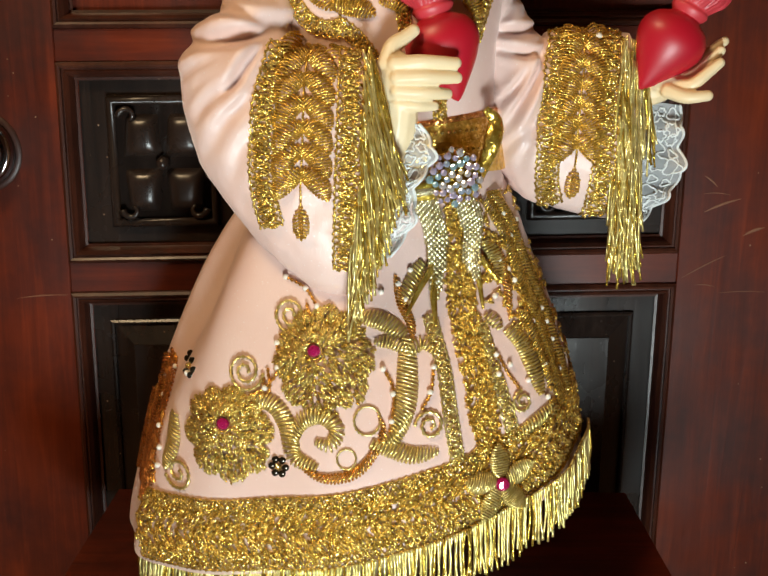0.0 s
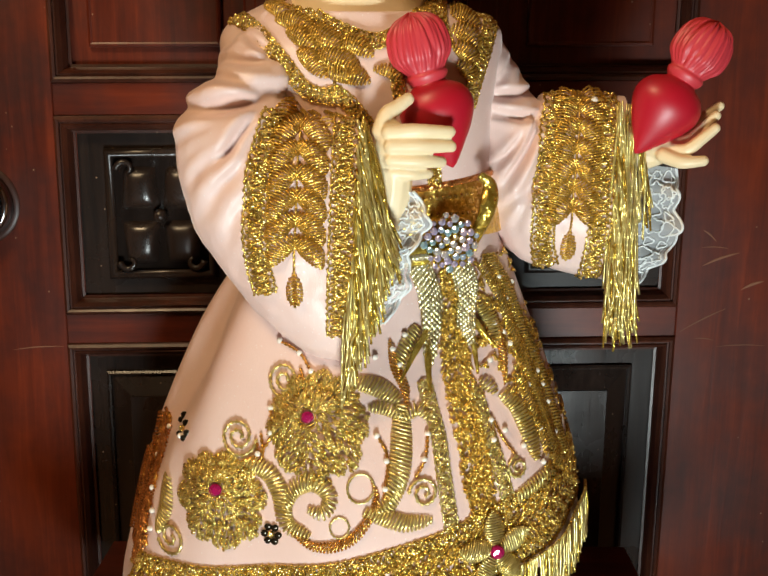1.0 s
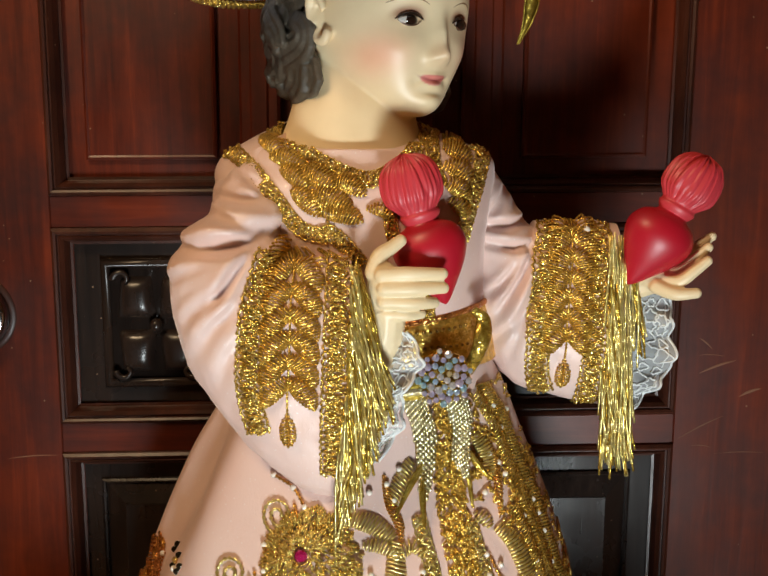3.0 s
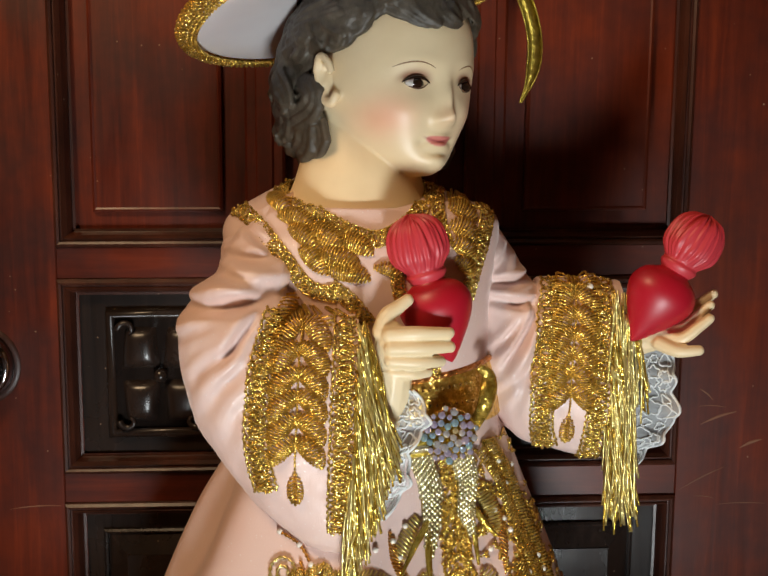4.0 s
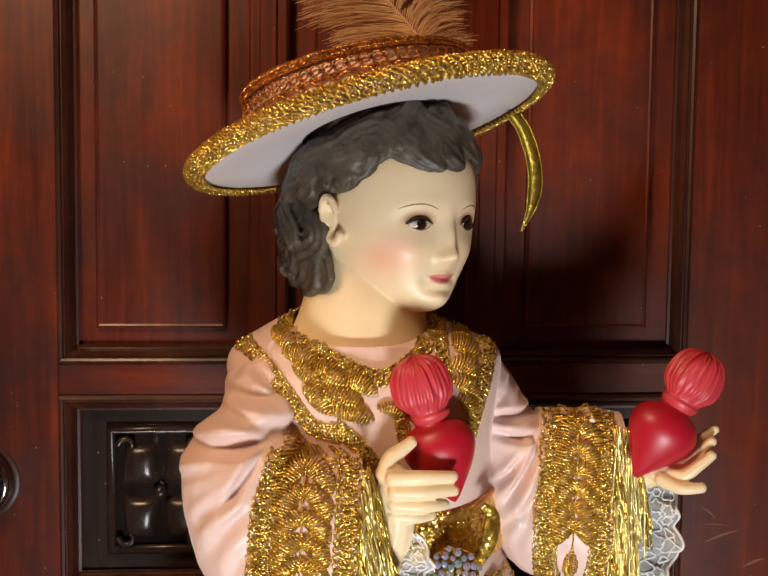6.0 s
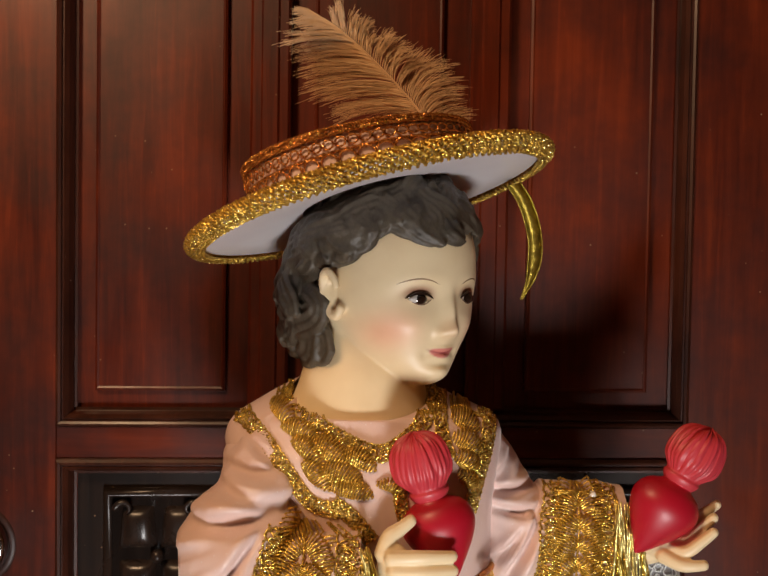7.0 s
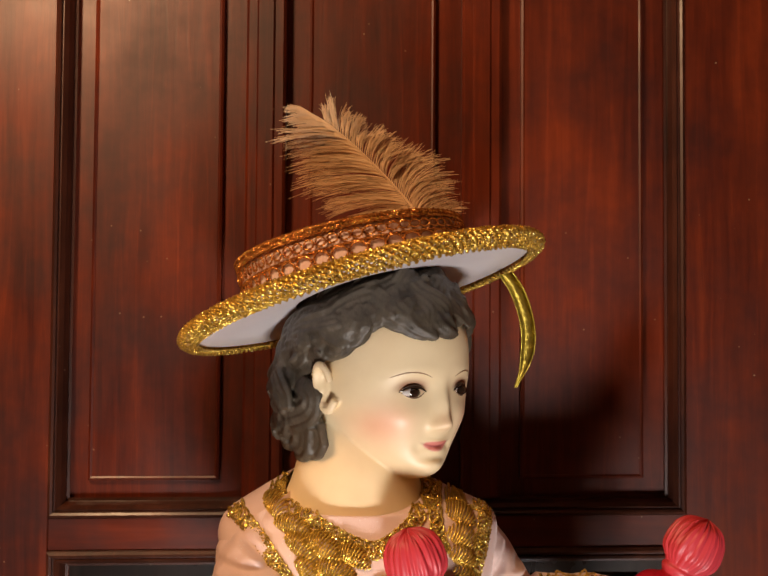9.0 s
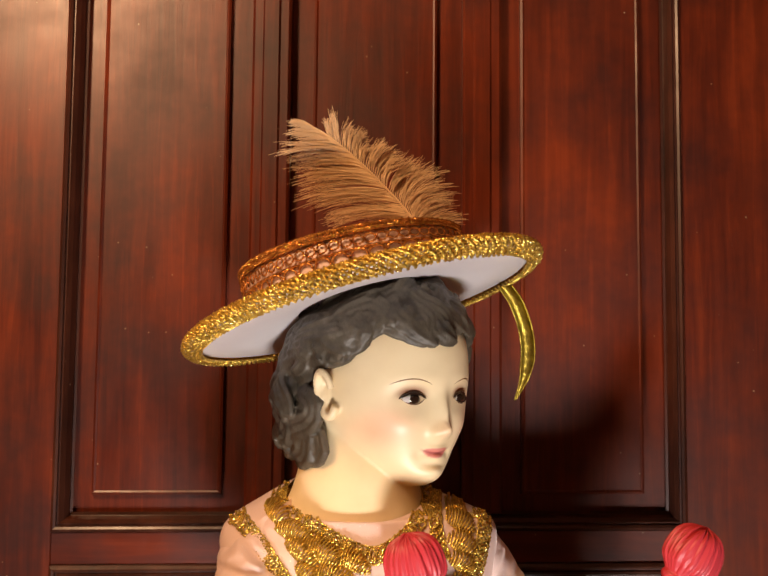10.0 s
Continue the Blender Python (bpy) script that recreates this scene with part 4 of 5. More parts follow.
for k in range(3):
    a = Acc()
    for i in range(110):
        q = r[2 + 3 * k][int(12 + 26 * i / 110)]
        ball(a, q + np.array((0, -0.0008, 0)), 0.0016, 5, 4)
    under(put("bead_row", a, SEQUIN), belt)


TAIL_A = [(0.040, 0.956), (0.0454, 0.9377), (0.0530, 0.9147), (0.0545, 0.8875), (0.053, 0.862)]
TAIL_B = [(0.0725, 0.9549), (0.0795, 0.9341), (0.0838, 0.915), (0.0829, 0.8916), (0.088, 0.874)]
ENDS = ([(0.0543, 0.892), (0.042, 0.8716), (0.0299, 0.8484)], [(0.0525, 0.884), (0.0518, 0.860), (0.0533, 0.8397)], [(0.0825, 0.902), (0.0888, 0.876), (0.0927, 0.850)],
        [(0.0880, 0.895), (0.0995, 0.878), (0.1094, 0.868)], [(0.050, 0.958), (0.035, 0.945), (0.026, 0.930)])


def tail(pts, w, label):
    """A flat sash end covered with rows of lapping grains."""
    a = Acc()
    n = 46
    p = spline(pts, n)
    wide = w * np.interp(np.linspace(0, 1, n), (0, 0.25, 0.7, 1), (0.6, 1, 0.85, 0.35))
    tube(a, p, wide, 12, 1, True, 0.35)
    for i in range(n):
        for j in range(-4, 5):
            x = 0.0044 * (j + 0.5 * (i % 2))
            if abs(x) < wide[i]:
                ball(a, p[i] + np.array((x, -0.35 * math.sqrt(wide[i] ** 2 - x * x) - 0.0003, 0)), 0.0021, 6, 5, 0, (0.85, 0.5, 1.25))
    return under(put("sash_tail", a, [SCALE, RIBBON], label=label), belt)


def on_skirt(pts, lift):
    return [SK.at(x, z, lift) for x, z in pts]


tail(on_skirt(TAIL_A, 0.007), 0.0100, "sash tail of silvery gold scales")
tail(on_skirt(TAIL_B, 0.007), 0.0095, "sash tail of silvery gold scales")
tail([(*SK.at(0.052, 0.950, 0.012),), (*SK.at(0.040, 0.948, 0.012),), (*SK.at(0.028, 0.944, 0.010),)], 0.008, "short scaled end of the knot")
for pts in ENDS:
    a = Acc()
    p = spline(on_skirt(pts, 0.008), 20)
    tube(a, p, np.interp(np.linspace(0, 1, 20), (0, 0.4, 1), (0.0026, 0.0032, 0.0012)), 8, 0, True, 0.6)
    under(put("sash_end", a, LAME, label="folded gold lamé end"), belt)
bow = Acc()
tube(bow, spline([SK.at(0.088, 0.958, 0.006), (0.100, 0.850, 0.985), (0.103, 0.856, 1.006), (0.094, 0.85, 1.016)], 20), np.interp(np.linspace(0, 1, 20), (0, 0.5, 1), (0.005, 0.0075, 0.003)), 10, 0, True, 0.45)
under(put("bow_loop", bow, LAME, label="gold lamé loop of the knot"), belt)
brooch = thing("brooch", (0.070, 0.845, 0.962), "round brooch of iridescent crystals pinned to the belt", "brooch")
XTAL = [material("crystal_" + n, tuple(min(1.0, 1.2 * q) for q in c), 0.06, 0.7, Coat_Weight=1.0) for n, c in (("blue", (0.55, 0.66, 0.80)), ("violet", (0.66, 0.58, 0.76)), ("teal", (0.45, 0.66, 0.72)), ("clear", (0.75, 0.72, 0.70)), ("amber", (0.75, 0.6, 0.3)))]
for k in range(44):
    q = math.sqrt((k + 0.5) / 44) * 0.0225
    t = k * 2.39996
    rr = 0.0024 + 0.0014 * rng.random()
    p = np.array((0.070 + q * 1.0 * math.cos(t), 0.829 + 0.008 * (q / 0.0225) ** 2, 0.962 + q * 1.05 * math.sin(t)))
    under(put("crystal", ball(Acc(), p, rr, 8, 6, 0, (1, 0.8, 1)), XTAL[4] if k == 3 else XTAL[rng.randrange(4)], smooth=False), brooch)
under(put("setting", Acc().add(*disc_profile((0.070, 0.838, 0.962), [(0.022, 0.004), (0.021, -0.001), (0.0, -0.003)], 24)), LAME, label="gold mount"), brooch)


# ---- the statue ----
YAW = radians(40)
HC = np.array((0.018, 0.934, 1.262))
FWD = np.array((math.sin(YAW), -math.cos(YAW), 0))
SIDE = np.array((-math.cos(YAW), -math.sin(YAW), 0))
UP = np.array((0, 0, 1.0))
HW = 0.0715
# the bare head from crown to chin: height, half width, front, widest line, back
HEAD = spline([(0.089, 0.001, 0.001, 0.0, 0.001), (0.083, 0.027, 0.031, 0.0, 0.034), (0.066, 0.050, 0.058, 0.0, 0.062), (0.036, 0.0665, 0.0745, 0.0, 0.081), (0.005, 0.0715, 0.0775, -0.002, 0.086), (-0.020, 0.0715, 0.0735, -0.003, 0.083),
               (-0.036, 0.0655, 0.0720, 0.000, 0.075), (-0.050, 0.0560, 0.0685, 0.006, 0.058), (-0.064, 0.0460, 0.0655, 0.014, 0.034), (-0.076, 0.0345, 0.0635, 0.024, 0.006), (-0.085, 0.0230, 0.0585, 0.033, -0.018), (-0.0905, 0.0110, 0.0500, 0.039, -0.031), (-0.0918, 0.0008, 0.0418, 0.041, -0.0402)], 240)
FLESH = material("painted_flesh", (0.78, 0.60, 0.38), 0.44, Coat_Weight=0.12, Coat_Roughness=0.3)
_nt = FLESH.node_tree
_at = _nt.nodes.new("ShaderNodeAttribute")
_at.attribute_name = "paint"
_ns = node(_nt, "TexNoise", Scale=35.0, Detail=4.0)
_nt.links.new(coords(_nt), _ns.inputs["Vector"])
_nt.links.new(mix(_nt, 1.0, _at.outputs["Color"], ramp(_nt, _ns.outputs[0], [(0.3, (0.94, 0.92, 0.89)), (0.65, (1, 1, 1))]), "MULTIPLY"), _nt.nodes["Principled BSDF"].inputs["Base Color"])
HAIR = material("painted_grey_brown_hair", (0.05, 0.04, 0.03), 0.5)
_nt = HAIR.node_tree
_ns = node(_nt, "TexNoise", Scale=45.0, Detail=6.0, Roughness=0.7)
_nt.links.new(coords(_nt), _ns.inputs["Vector"])
_nt.links.new(ramp(_nt, _ns.outputs[0], [(0.35, (0.040, 0.031, 0.020)), (0.6, (0.095, 0.077, 0.054)), (0.78, (0.19, 0.165, 0.13))]), _nt.nodes["Principled BSDF"].inputs["Base Color"])
_wv = node(_nt, "TexNoise", Scale=260.0, Detail=4.0)
_nt.links.new(coords(_nt, (1, 1, 0.45)), _wv.inputs["Vector"])
bump(_nt, _wv.outputs[0], 0.5, 0.0012)
EYE = material("dark_glass_eye", (0.018, 0.010, 0.007), 0.05, Coat_Weight=1.0)
WHITE = material("eye_white", (0.62, 0.58, 0.54), 0.12)
LASH = material("painted_brown_line", (0.16, 0.075, 0.035), 0.5)
BROW = material("painted_light_brown_line", (0.34, 0.19, 0.09), 0.5)
SKIN = np.array((0.90, 0.73, 0.46))


def head_local(u, f, w):
    return HC + np.multiply.outer(u, SIDE) + np.multiply.outer(f, FWD) + np.multiply.outer(w, UP)


def features(u, w):
    def g(u0, w0, su, sw, both=True):
        k = np.exp(-((u - u0) / su) ** 2 - ((w - w0) / sw) ** 2)
        return k + np.exp(-((u + u0) / su) ** 2 - ((w - w0) / sw) ** 2) if both else k

    return (0.0110 * g(0, -0.0435, 0.0080, 0.0070, False) + 0.0075 * g(0, -0.028, 0.0065, 0.015, False) + 0.0042 * g(0.0085, -0.0455, 0.0045, 0.0045)
            - 0.0062 * g(0.026, -0.0145, 0.015, 0.0095) + 0.0032 * g(0.027, -0.0165, 0.012, 0.0065) + 0.001 * g(0.024, 0.002, 0.018, 0.008)
            + 0.0035 * g(0.034, -0.044, 0.018, 0.016) + 0.0030 * g(0, -0.0590, 0.0105, 0.0032, False) + 0.0032 * g(0, -0.0655, 0.0085, 0.0034, False)
            - 0.0026 * g(0, -0.0620, 0.013, 0.0014, False) + 0.0050 * g(0, -0.0800, 0.013, 0.008, False) + 0.002 * g(0, 0.03, 0.03, 0.02, False)
            - 0.0026 * g(0, -0.0722, 0.012, 0.003, False) - 0.0018 * g(0.016, -0.063, 0.004, 0.004))


def head_row(w):
    """Half width, front and widest line of the bare head at height w."""
    return [np.interp(-np.asarray(w), -HEAD[:, 0], HEAD[:, k]) for k in (1, 2, 3)]


def face_at(u, w, lift=0.0):
    """A point of the painted face."""
    half, front, mid = head_row(w)
    k = np.clip(u / half, -1, 1)
    f = mid + (front - mid) * np.sqrt(1 - k * k) + features(np.asarray(u), np.asarray(w))
    return head_local(u, f + lift, w)


def melted(acc, voxel, rounds):
    """The parts of acc run together into one smooth body: vertices and faces."""
    ob = new("melt", acc.mesh("melt", FLESH))
    m = ob.modifiers.new("r", "REMESH")
    m.mode, m.voxel_size = "VOXEL", voxel
    s = ob.modifiers.new("s", "SMOOTH")
    s.factor, s.iterations = 0.5, rounds
    me = bpy.data.meshes.new_from_object(ob.evaluated_get(bpy.context.evaluated_depsgraph_get()))
    v = np.array([tuple(p.co) for p in me.vertices])
    f = [tuple(p.vertices) for p in me.polygons]
    bpy.data.objects.remove(ob)
    bpy.data.meshes.remove(me)
    return v, f


def finger(acc, pts, r0, r1):
    p = spline(pts, 18)
    tube(acc, p, np.linspace(r0, r1, 18), 10)
    ball(acc, p[-1], r1 * 1.02, 10, 8)
    ball(acc, p[0], r0, 10, 8)


def statue():
    a, paint = Acc(), []

    def add(v, f, slot=0, colour=None):
        a.add(v, f, slot)
        paint.append(np.tile(SKIN, (len(v), 1)) if colour is None else colour)

    nt, npz = 260, len(HEAD)
    ph = (np.arange(nt) * 2 * np.pi / nt)[None] * np.ones((npz, 1))
    ph = ph - 0.35 * np.sin(ph)          # closer together over the face
    w = HEAD[:, 0:1] * np.ones((1, nt))
    u = HEAD[:, 1:2] * np.sin(ph)
    c = np.cos(ph)
    f = HEAD[:, 3:4] + c * np.where(c > 0, HEAD[:, 2:3] - HEAD[:, 3:4], HEAD[:, 4:5] + HEAD[:, 3:4])
    f = f + features(u, w) * np.clip(f / 0.04, 0, 1)
    p = head_local(u, f, w).reshape(-1, 3)
    body = Acc().add(p, grid_faces(npz, nt))
    r = loft([((-0.002, 0.945, 1.260), (0.040, 0, 0), (0, -0.040, 0)), ((-0.003, 0.944, 1.235), (0.048, 0, 0), (0, -0.048, 0)), ((-0.006, 0.940, 1.205), (0.049, 0, 0), (0, -0.049, 0)), ((-0.007, 0.934, 1.182), (0.053, 0, 0), (0, -0.051, 0)), ((-0.008, 0.932, 1.165), (0.057, 0, 0), (0, -0.053, 0)),
              ((-0.008, 0.93, 1.140), (0.066, 0, 0), (0, -0.056, 0)), ((0, 0.93, 1.10), (0.08, 0, 0), (0, -0.06, 0)), ((0.03, 0.93, 0.98), (0.06, 0, 0), (0, -0.055, 0)), ((0, 0.93, 0.70), (0.07, 0, 0), (0, -0.06, 0)), ((0, 0.93, 0.581), (0.075, 0, 0), (0, -0.07, 0))], 90, 64)
    n = len(r) * 64
    body.add(np.vstack([r.reshape(-1, 3), r[0].mean(0), r[-1].mean(0)]), grid_faces(len(r), 64) + [(k, n, (k + 1) % 64) for k in range(64)] + [(n - 64 + k, n - 64 + (k + 1) % 64, n + 1) for k in range(64)])
    for s in (-1, 1):
        th = np.linspace(-0.6, 4.4, 24)
        c = head_local(s * (HW + 0.000), 0.013, -0.013)
        th = np.linspace(0.15, 3.9, 24)
        ear = c + np.outer(0.0100 * np.cos(th) - 0.002, FWD) + np.outer(0.0165 * np.sin(th) + 0.002, UP) + np.outer(s * (0.0055 + 0.004 * np.sin(th)), SIDE)
        tube(body, ear, 0.0034, 8)
        tube(body, spline([ear[-1], c - 0.0165 * UP - 0.005 * FWD + s * 0.003 * SIDE, c - 0.019 * UP + 0.002 * FWD + s * 0.002 * SIDE, c - 0.010 * UP + 0.007 * FWD], 16), 0.0042, 8)
        tube(body, c + np.outer(0.0055 * np.cos(th) - 0.003, FWD) + np.outer(0.0105 * np.sin(th) + 0.002, UP) + s * 0.0035 * SIDE, 0.0022, 8)
        ball(body, c - 0.006 * FWD - s * 0.003 * SIDE, 1, 12, 8, 0, (0.006, 0.006, 0.016))
    p, faces = melted(body, 0.0013, 7)
    uu, ww, ff = (p - HC) @ SIDE, (p - HC) @ UP, (p - HC) @ FWD
    fr = np.clip(ff / 0.04, 0, 1) * (ww > -0.1)
    col = np.tile(SKIN, (len(p), 1))

    def tint(col, k, c):
        return col * (1 - (k * fr)[:, None]) + np.array(c) * (k * fr)[:, None]

    for s in (-1, 1):
        col = tint(col, 0.52 * np.exp(-((uu - s * 0.045) / 0.018) ** 2 - ((ww + 0.043) / 0.018) ** 2), (0.86, 0.30, 0.20))
        col = tint(col, 0.90 * np.exp(-((uu - s * 0.0275) / 0.0125) ** 4 - ((ww + 0.0098 + 0.0022 * ((uu - s * 0.027) / 0.012) ** 2) / 0.0042) ** 2), (0.30, 0.09, 0.04))
    col = tint(col, 0.2 * np.exp(-(uu / 0.01) ** 2 - ((ww + 0.041) / 0.008) ** 2), (0.85, 0.35, 0.22))
    wm = ww + 0.0622 - 0.0026 * (uu / 0.0135) ** 2          # a slight smile
    mouth = np.clip(1.25 - (uu / 0.0120) ** 2 - (wm / 0.0040) ** 2, 0, 0.25) / 0.25
    col = tint(col, 0.80 * mouth, (0.74, 0.15, 0.16))
    col = tint(col, 0.85 * np.exp(-(wm / 0.0009) ** 2 - (uu / 0.0150) ** 6), (0.30, 0.04, 0.04))
    add(p, faces, 0, col)
    for s in (-1, 1):
        e = (s * 0.027, -0.0162)
        base = face_at(e[0], e[1])
        b = ball(Acc(), (0, 0, 0), 1.0, 20, 14)
        q = b.v[0]
        add(base + np.outer(q[:, 0] * 0.0098, SIDE) + np.outer(q[:, 1] * 0.0040, FWD) + np.outer(q[:, 2] * (0.0050 - 0.0018 * np.abs(q[:, 0])), UP) - 0.001 * FWD, b.f, 3)
        add(base + SIDE * -0.0012 + np.outer(q[:, 0] * 0.0072, SIDE) + np.outer(q[:, 1] * 0.0046, FWD) + np.outer(q[:, 2] * 0.0047, UP) - 0.0002 * FWD - 0.0003 * UP, b.f, 2)
        for arc, h, wd, r, slot in ((0.0048, -0.0162, 0.0112, 0.0015, 2), (-0.0046, -0.0162, 0.0098, 0.0006, 4), (0.0048, -0.0045, 0.0165, 0.00065, 5)):
            x = np.linspace(-1, 1, 24)
            t = Acc()
            us = s * 0.027 + wd * x + (s * 0.002 if wd > 0.015 else 0)
            pts = np.array([face_at(uu_, h + arc * (1 - xx * xx), -0.0002 if wd > 0.015 else 0.0026 * (1 - 0.55 * xx * xx)) for uu_, xx in zip(us, x)])
            tube(t, pts, r * (1 - 0.75 * np.abs(x) ** 3), 6)
            add(t.v[0], t.f, slot)
    # the clasping fist
    t = Acc()
    ball(t, (0.022, 0.810, 1.037), 1, 14, 10, 0, (0.0145, 0.0115, 0.024))
    tube(t, spline([(0.024, 0.812, 1.025), (0.022, 0.818, 1.000), (0.012, 0.826, 0.975), (-0.02, 0.836, 0.97)], 16), np.linspace(0.0145, 0.0165, 16), 12)
    finger(t, [(0.020, 0.802, 1.051), (0.038, 0.800, 1.0525), (0.052, 0.802, 1.0525), (0.066, 0.806, 1.0520)], 0.0066, 0.0046)
    finger(t, [(0.022, 0.800, 1.041), (0.040, 0.7985, 1.0415), (0.054, 0.8015, 1.0412), (0.067, 0.806, 1.0410)], 0.0066, 0.0046)
    finger(t, [(0.022, 0.801, 1.031), (0.040, 0.8005, 1.030), (0.052, 0.804, 1.0295), (0.060, 0.809, 1.029)], 0.0063, 0.0045)
    finger(t, [(0.022, 0.804, 1.021), (0.038, 0.804, 1.020), (0.050, 0.810, 1.020)], 0.0058, 0.0042)
    finger(t, [(0.014, 0.810, 1.052), (0.018, 0.812, 1.064), (0.026, 0.814, 1.070), (0.034, 0.816, 1.076)], 0.0078, 0.0050)
    add(*melted(t, 0.0011, 5))
    # the open palm of the other arm
    t = Acc()
    ball(t, (0.252, 0.893, 1.036), 1, 14, 10, 0, (0.018, 0.014, 0.012))
    tube(t, spline([(0.250, 0.894, 1.034), (0.238, 0.90, 1.030), (0.222, 0.91, 1.026), (0.19, 0.92, 1.02)], 16), np.linspace(0.012, 0.016, 16), 12)
    finger(t, [(0.250, 0.880, 1.031), (0.262, 0.872, 1.0265), (0.271, 0.869, 1.0265), (0.280, 0.868, 1.0275)], 0.0066, 0.0046)
    finger(t, [(0.256, 0.884, 1.036), (0.268, 0.876, 1.036), (0.280, 0.873, 1.046), (0.289, 0.872, 1.054)], 0.0062, 0.0044)
    finger(t, [(0.258, 0.892, 1.040), (0.272, 0.884, 1.044), (0.284, 0.882, 1.056), (0.292, 0.881, 1.064)], 0.0060, 0.0043)
    finger(t, [(0.258, 0.900, 1.044), (0.274, 0.896, 1.052), (0.288, 0.894, 1.064), (0.2985, 0.893, 1.072)], 0.0058, 0.0042)
    add(*melted(t, 0.0011, 5))
    # hair: a cap, and carved locks combed back and down
    m, n = 60, 110
    w = (0.094 * np.cos(np.linspace(0.02, np.pi * 0.70, m)))[:, None] * np.ones((1, n))
    ph = (np.arange(n) * 2 * np.pi / n)[None] * np.ones((m, 1))
    rad = np.clip(1 - (w / 0.0945) ** 2, 0, 1) ** 0.42
    q = head_local(0.0745 * rad * np.sin(ph), rad * np.cos(ph) * 0.086 - 0.004, w).reshape(-1, 3)
    fl = []
    for i0, i1, i2, i3 in grid_faces(m, n):
        c = q[[i0, i2]].mean(0) - HC
        if c @ UP > (0.064 if c @ FWD > 0.02 else 0.0 if c @ FWD > -0.02 else -0.07):
            fl.append((i0, i1, i2, i3))
    rr = random.Random(21)

    hair = Acc()

    def lock(az0, w0, az1, w1, r, out=0.0, sway=0.1):
        r *= rr.choice((0.85, 1.0, 1.3))
        k = np.linspace(0, 1, 26)
        az = np.radians(az0 + (az1 - az0) * k) + sway * np.sin(k * 6.5 + rr.uniform(0, 6))
        w_ = w0 + (w1 - w0) * k ** 0.85
        rad = np.clip(1 - (w_ / 0.0945) ** 2, 0, 1) ** 0.42
        lift = 1.02 + out * k ** 1.3 + 0.03 * np.sin(k * 7 + rr.uniform(0, 6))
        back = np.where(np.cos(az) < 0, 0.096, 0.082)
        pts = head_local(0.0760 * rad * np.sin(az) * lift, (rad * np.cos(az) * back) * lift - 0.002, w_)
        prof = r * np.sin(np.pi * np.clip(k * 0.93 + 0.05, 0, 1)) ** 0.45
        off = np.outer(np.sin(az), SIDE) + np.outer(np.cos(az), FWD)
        side = np.cross(np.gradient(pts, axis=0), off)
        side /= np.linalg.norm(side, axis=1)[:, None] + 1e-9
        for d in (-0.8, -0.4, 0.0, 0.4, 0.8):        # five ridges to a lock
            tube(hair, pts + side * (d * prof * 1.25)[:, None] + off * (rr.uniform(0.0, 0.002) - 0.35 * abs(d) * r), prof * rr.uniform(0.24, 0.34), 6)

    for s in (1, -1):
        for k in range(11):               # behind the ears and round the back, down to the nape
            az = 113 + 67 * k / 10
            lock(s * (az - 24 + rr.uniform(-6, 6)), 0.060 + rr.uniform(-0.01, 0.01), s * az, 0.002 + rr.uniform(-0.012, 0.012), 0.0120, 0.12, 0.20)
            lock(s * (az - 12 + rr.uniform(-5, 5)), 0.024 + rr.uniform(-0.01, 0.01), s * (az + 6), -0.032 + rr.uniform(-0.01, 0.01), 0.0135, 0.26, 0.24)
            lock(s * (az - 2 + rr.uniform(-5, 5)), -0.006 + rr.uniform(-0.008, 0.008), s * (az + 10), -0.062 + rr.uniform(-0.007, 0.007), 0.0150, 0.40, 0.30)
            lock(s * (az + 4 + rr.uniform(-5, 5)), -0.030 + rr.uniform(-0.008, 0.008), s * (az - 4), -0.072 + rr.uniform(-0.006, 0.006), 0.0140, 0.30, 0.35)
        for k in range(8):               # over the temples to the ears
            lock(s * (36 + 4 * k), 0.078, s * (54 + 4.2 * k), 0.052 - 0.0054 * k, 0.0105, 0.08, 0.16)
            lock(s * (46 + 5.0 * k), 0.062 - 0.004 * k, s * (57 + 3.4 * k), 0.042 - 0.0044 * k, 0.0090, 0.05, 0.12)
            lock(s * (70 + 5.0 * k), 0.052 - 0.002 * k, s * (88 + 4.4 * k), 0.030 - 0.0026 * k, 0.0115, 0.14, 0.20)
        for k in range(7):
            lock(s * (10 + 8 * k), 0.086, s * (14 + 12 * k), 0.060 - 0.002 * k, 0.011, 0.04, 0.12)
    for az0, az1, w1, r in ((44, 34, 0.047, 0.0085), (38, 24, 0.036, 0.0105), (32, 15, 0.030, 0.0115), (24, 5, 0.028, 0.0115), (15, -5, 0.031, 0.0110), (4, -16, 0.041, 0.0105), (-8, -28, 0.036, 0.0110), (-22, -44, 0.036, 0.0110), (-38, -60, 0.032, 0.010), (54, 62, 0.040, 0.0090), (20, 0, 0.037, 0.0100)):
        lock(az0, 0.078, az1, w1, r, 0.07, 0.10)
    hair.add(q, fl)
    add(*melted(hair, 0.0013, 1), 1)
    me = a.mesh("statue", [FLESH, HAIR, EYE, WHITE, LASH, BROW])
    layer = me.color_attributes.new("paint", "FLOAT_COLOR", "POINT")
    c = np.concatenate(paint)
    layer.data.foreach_set("color", np.c_[c, np.ones(len(c))].ravel())
    return tagged(new("statue", me), "painted carved child statue with dark wavy hair", "statue")


statue()

# ---- hat ----
hat = thing("hat", (0, 0.93, 1.335), "gold-braided pink hat with plume, tilted on the statue's head", "hat")
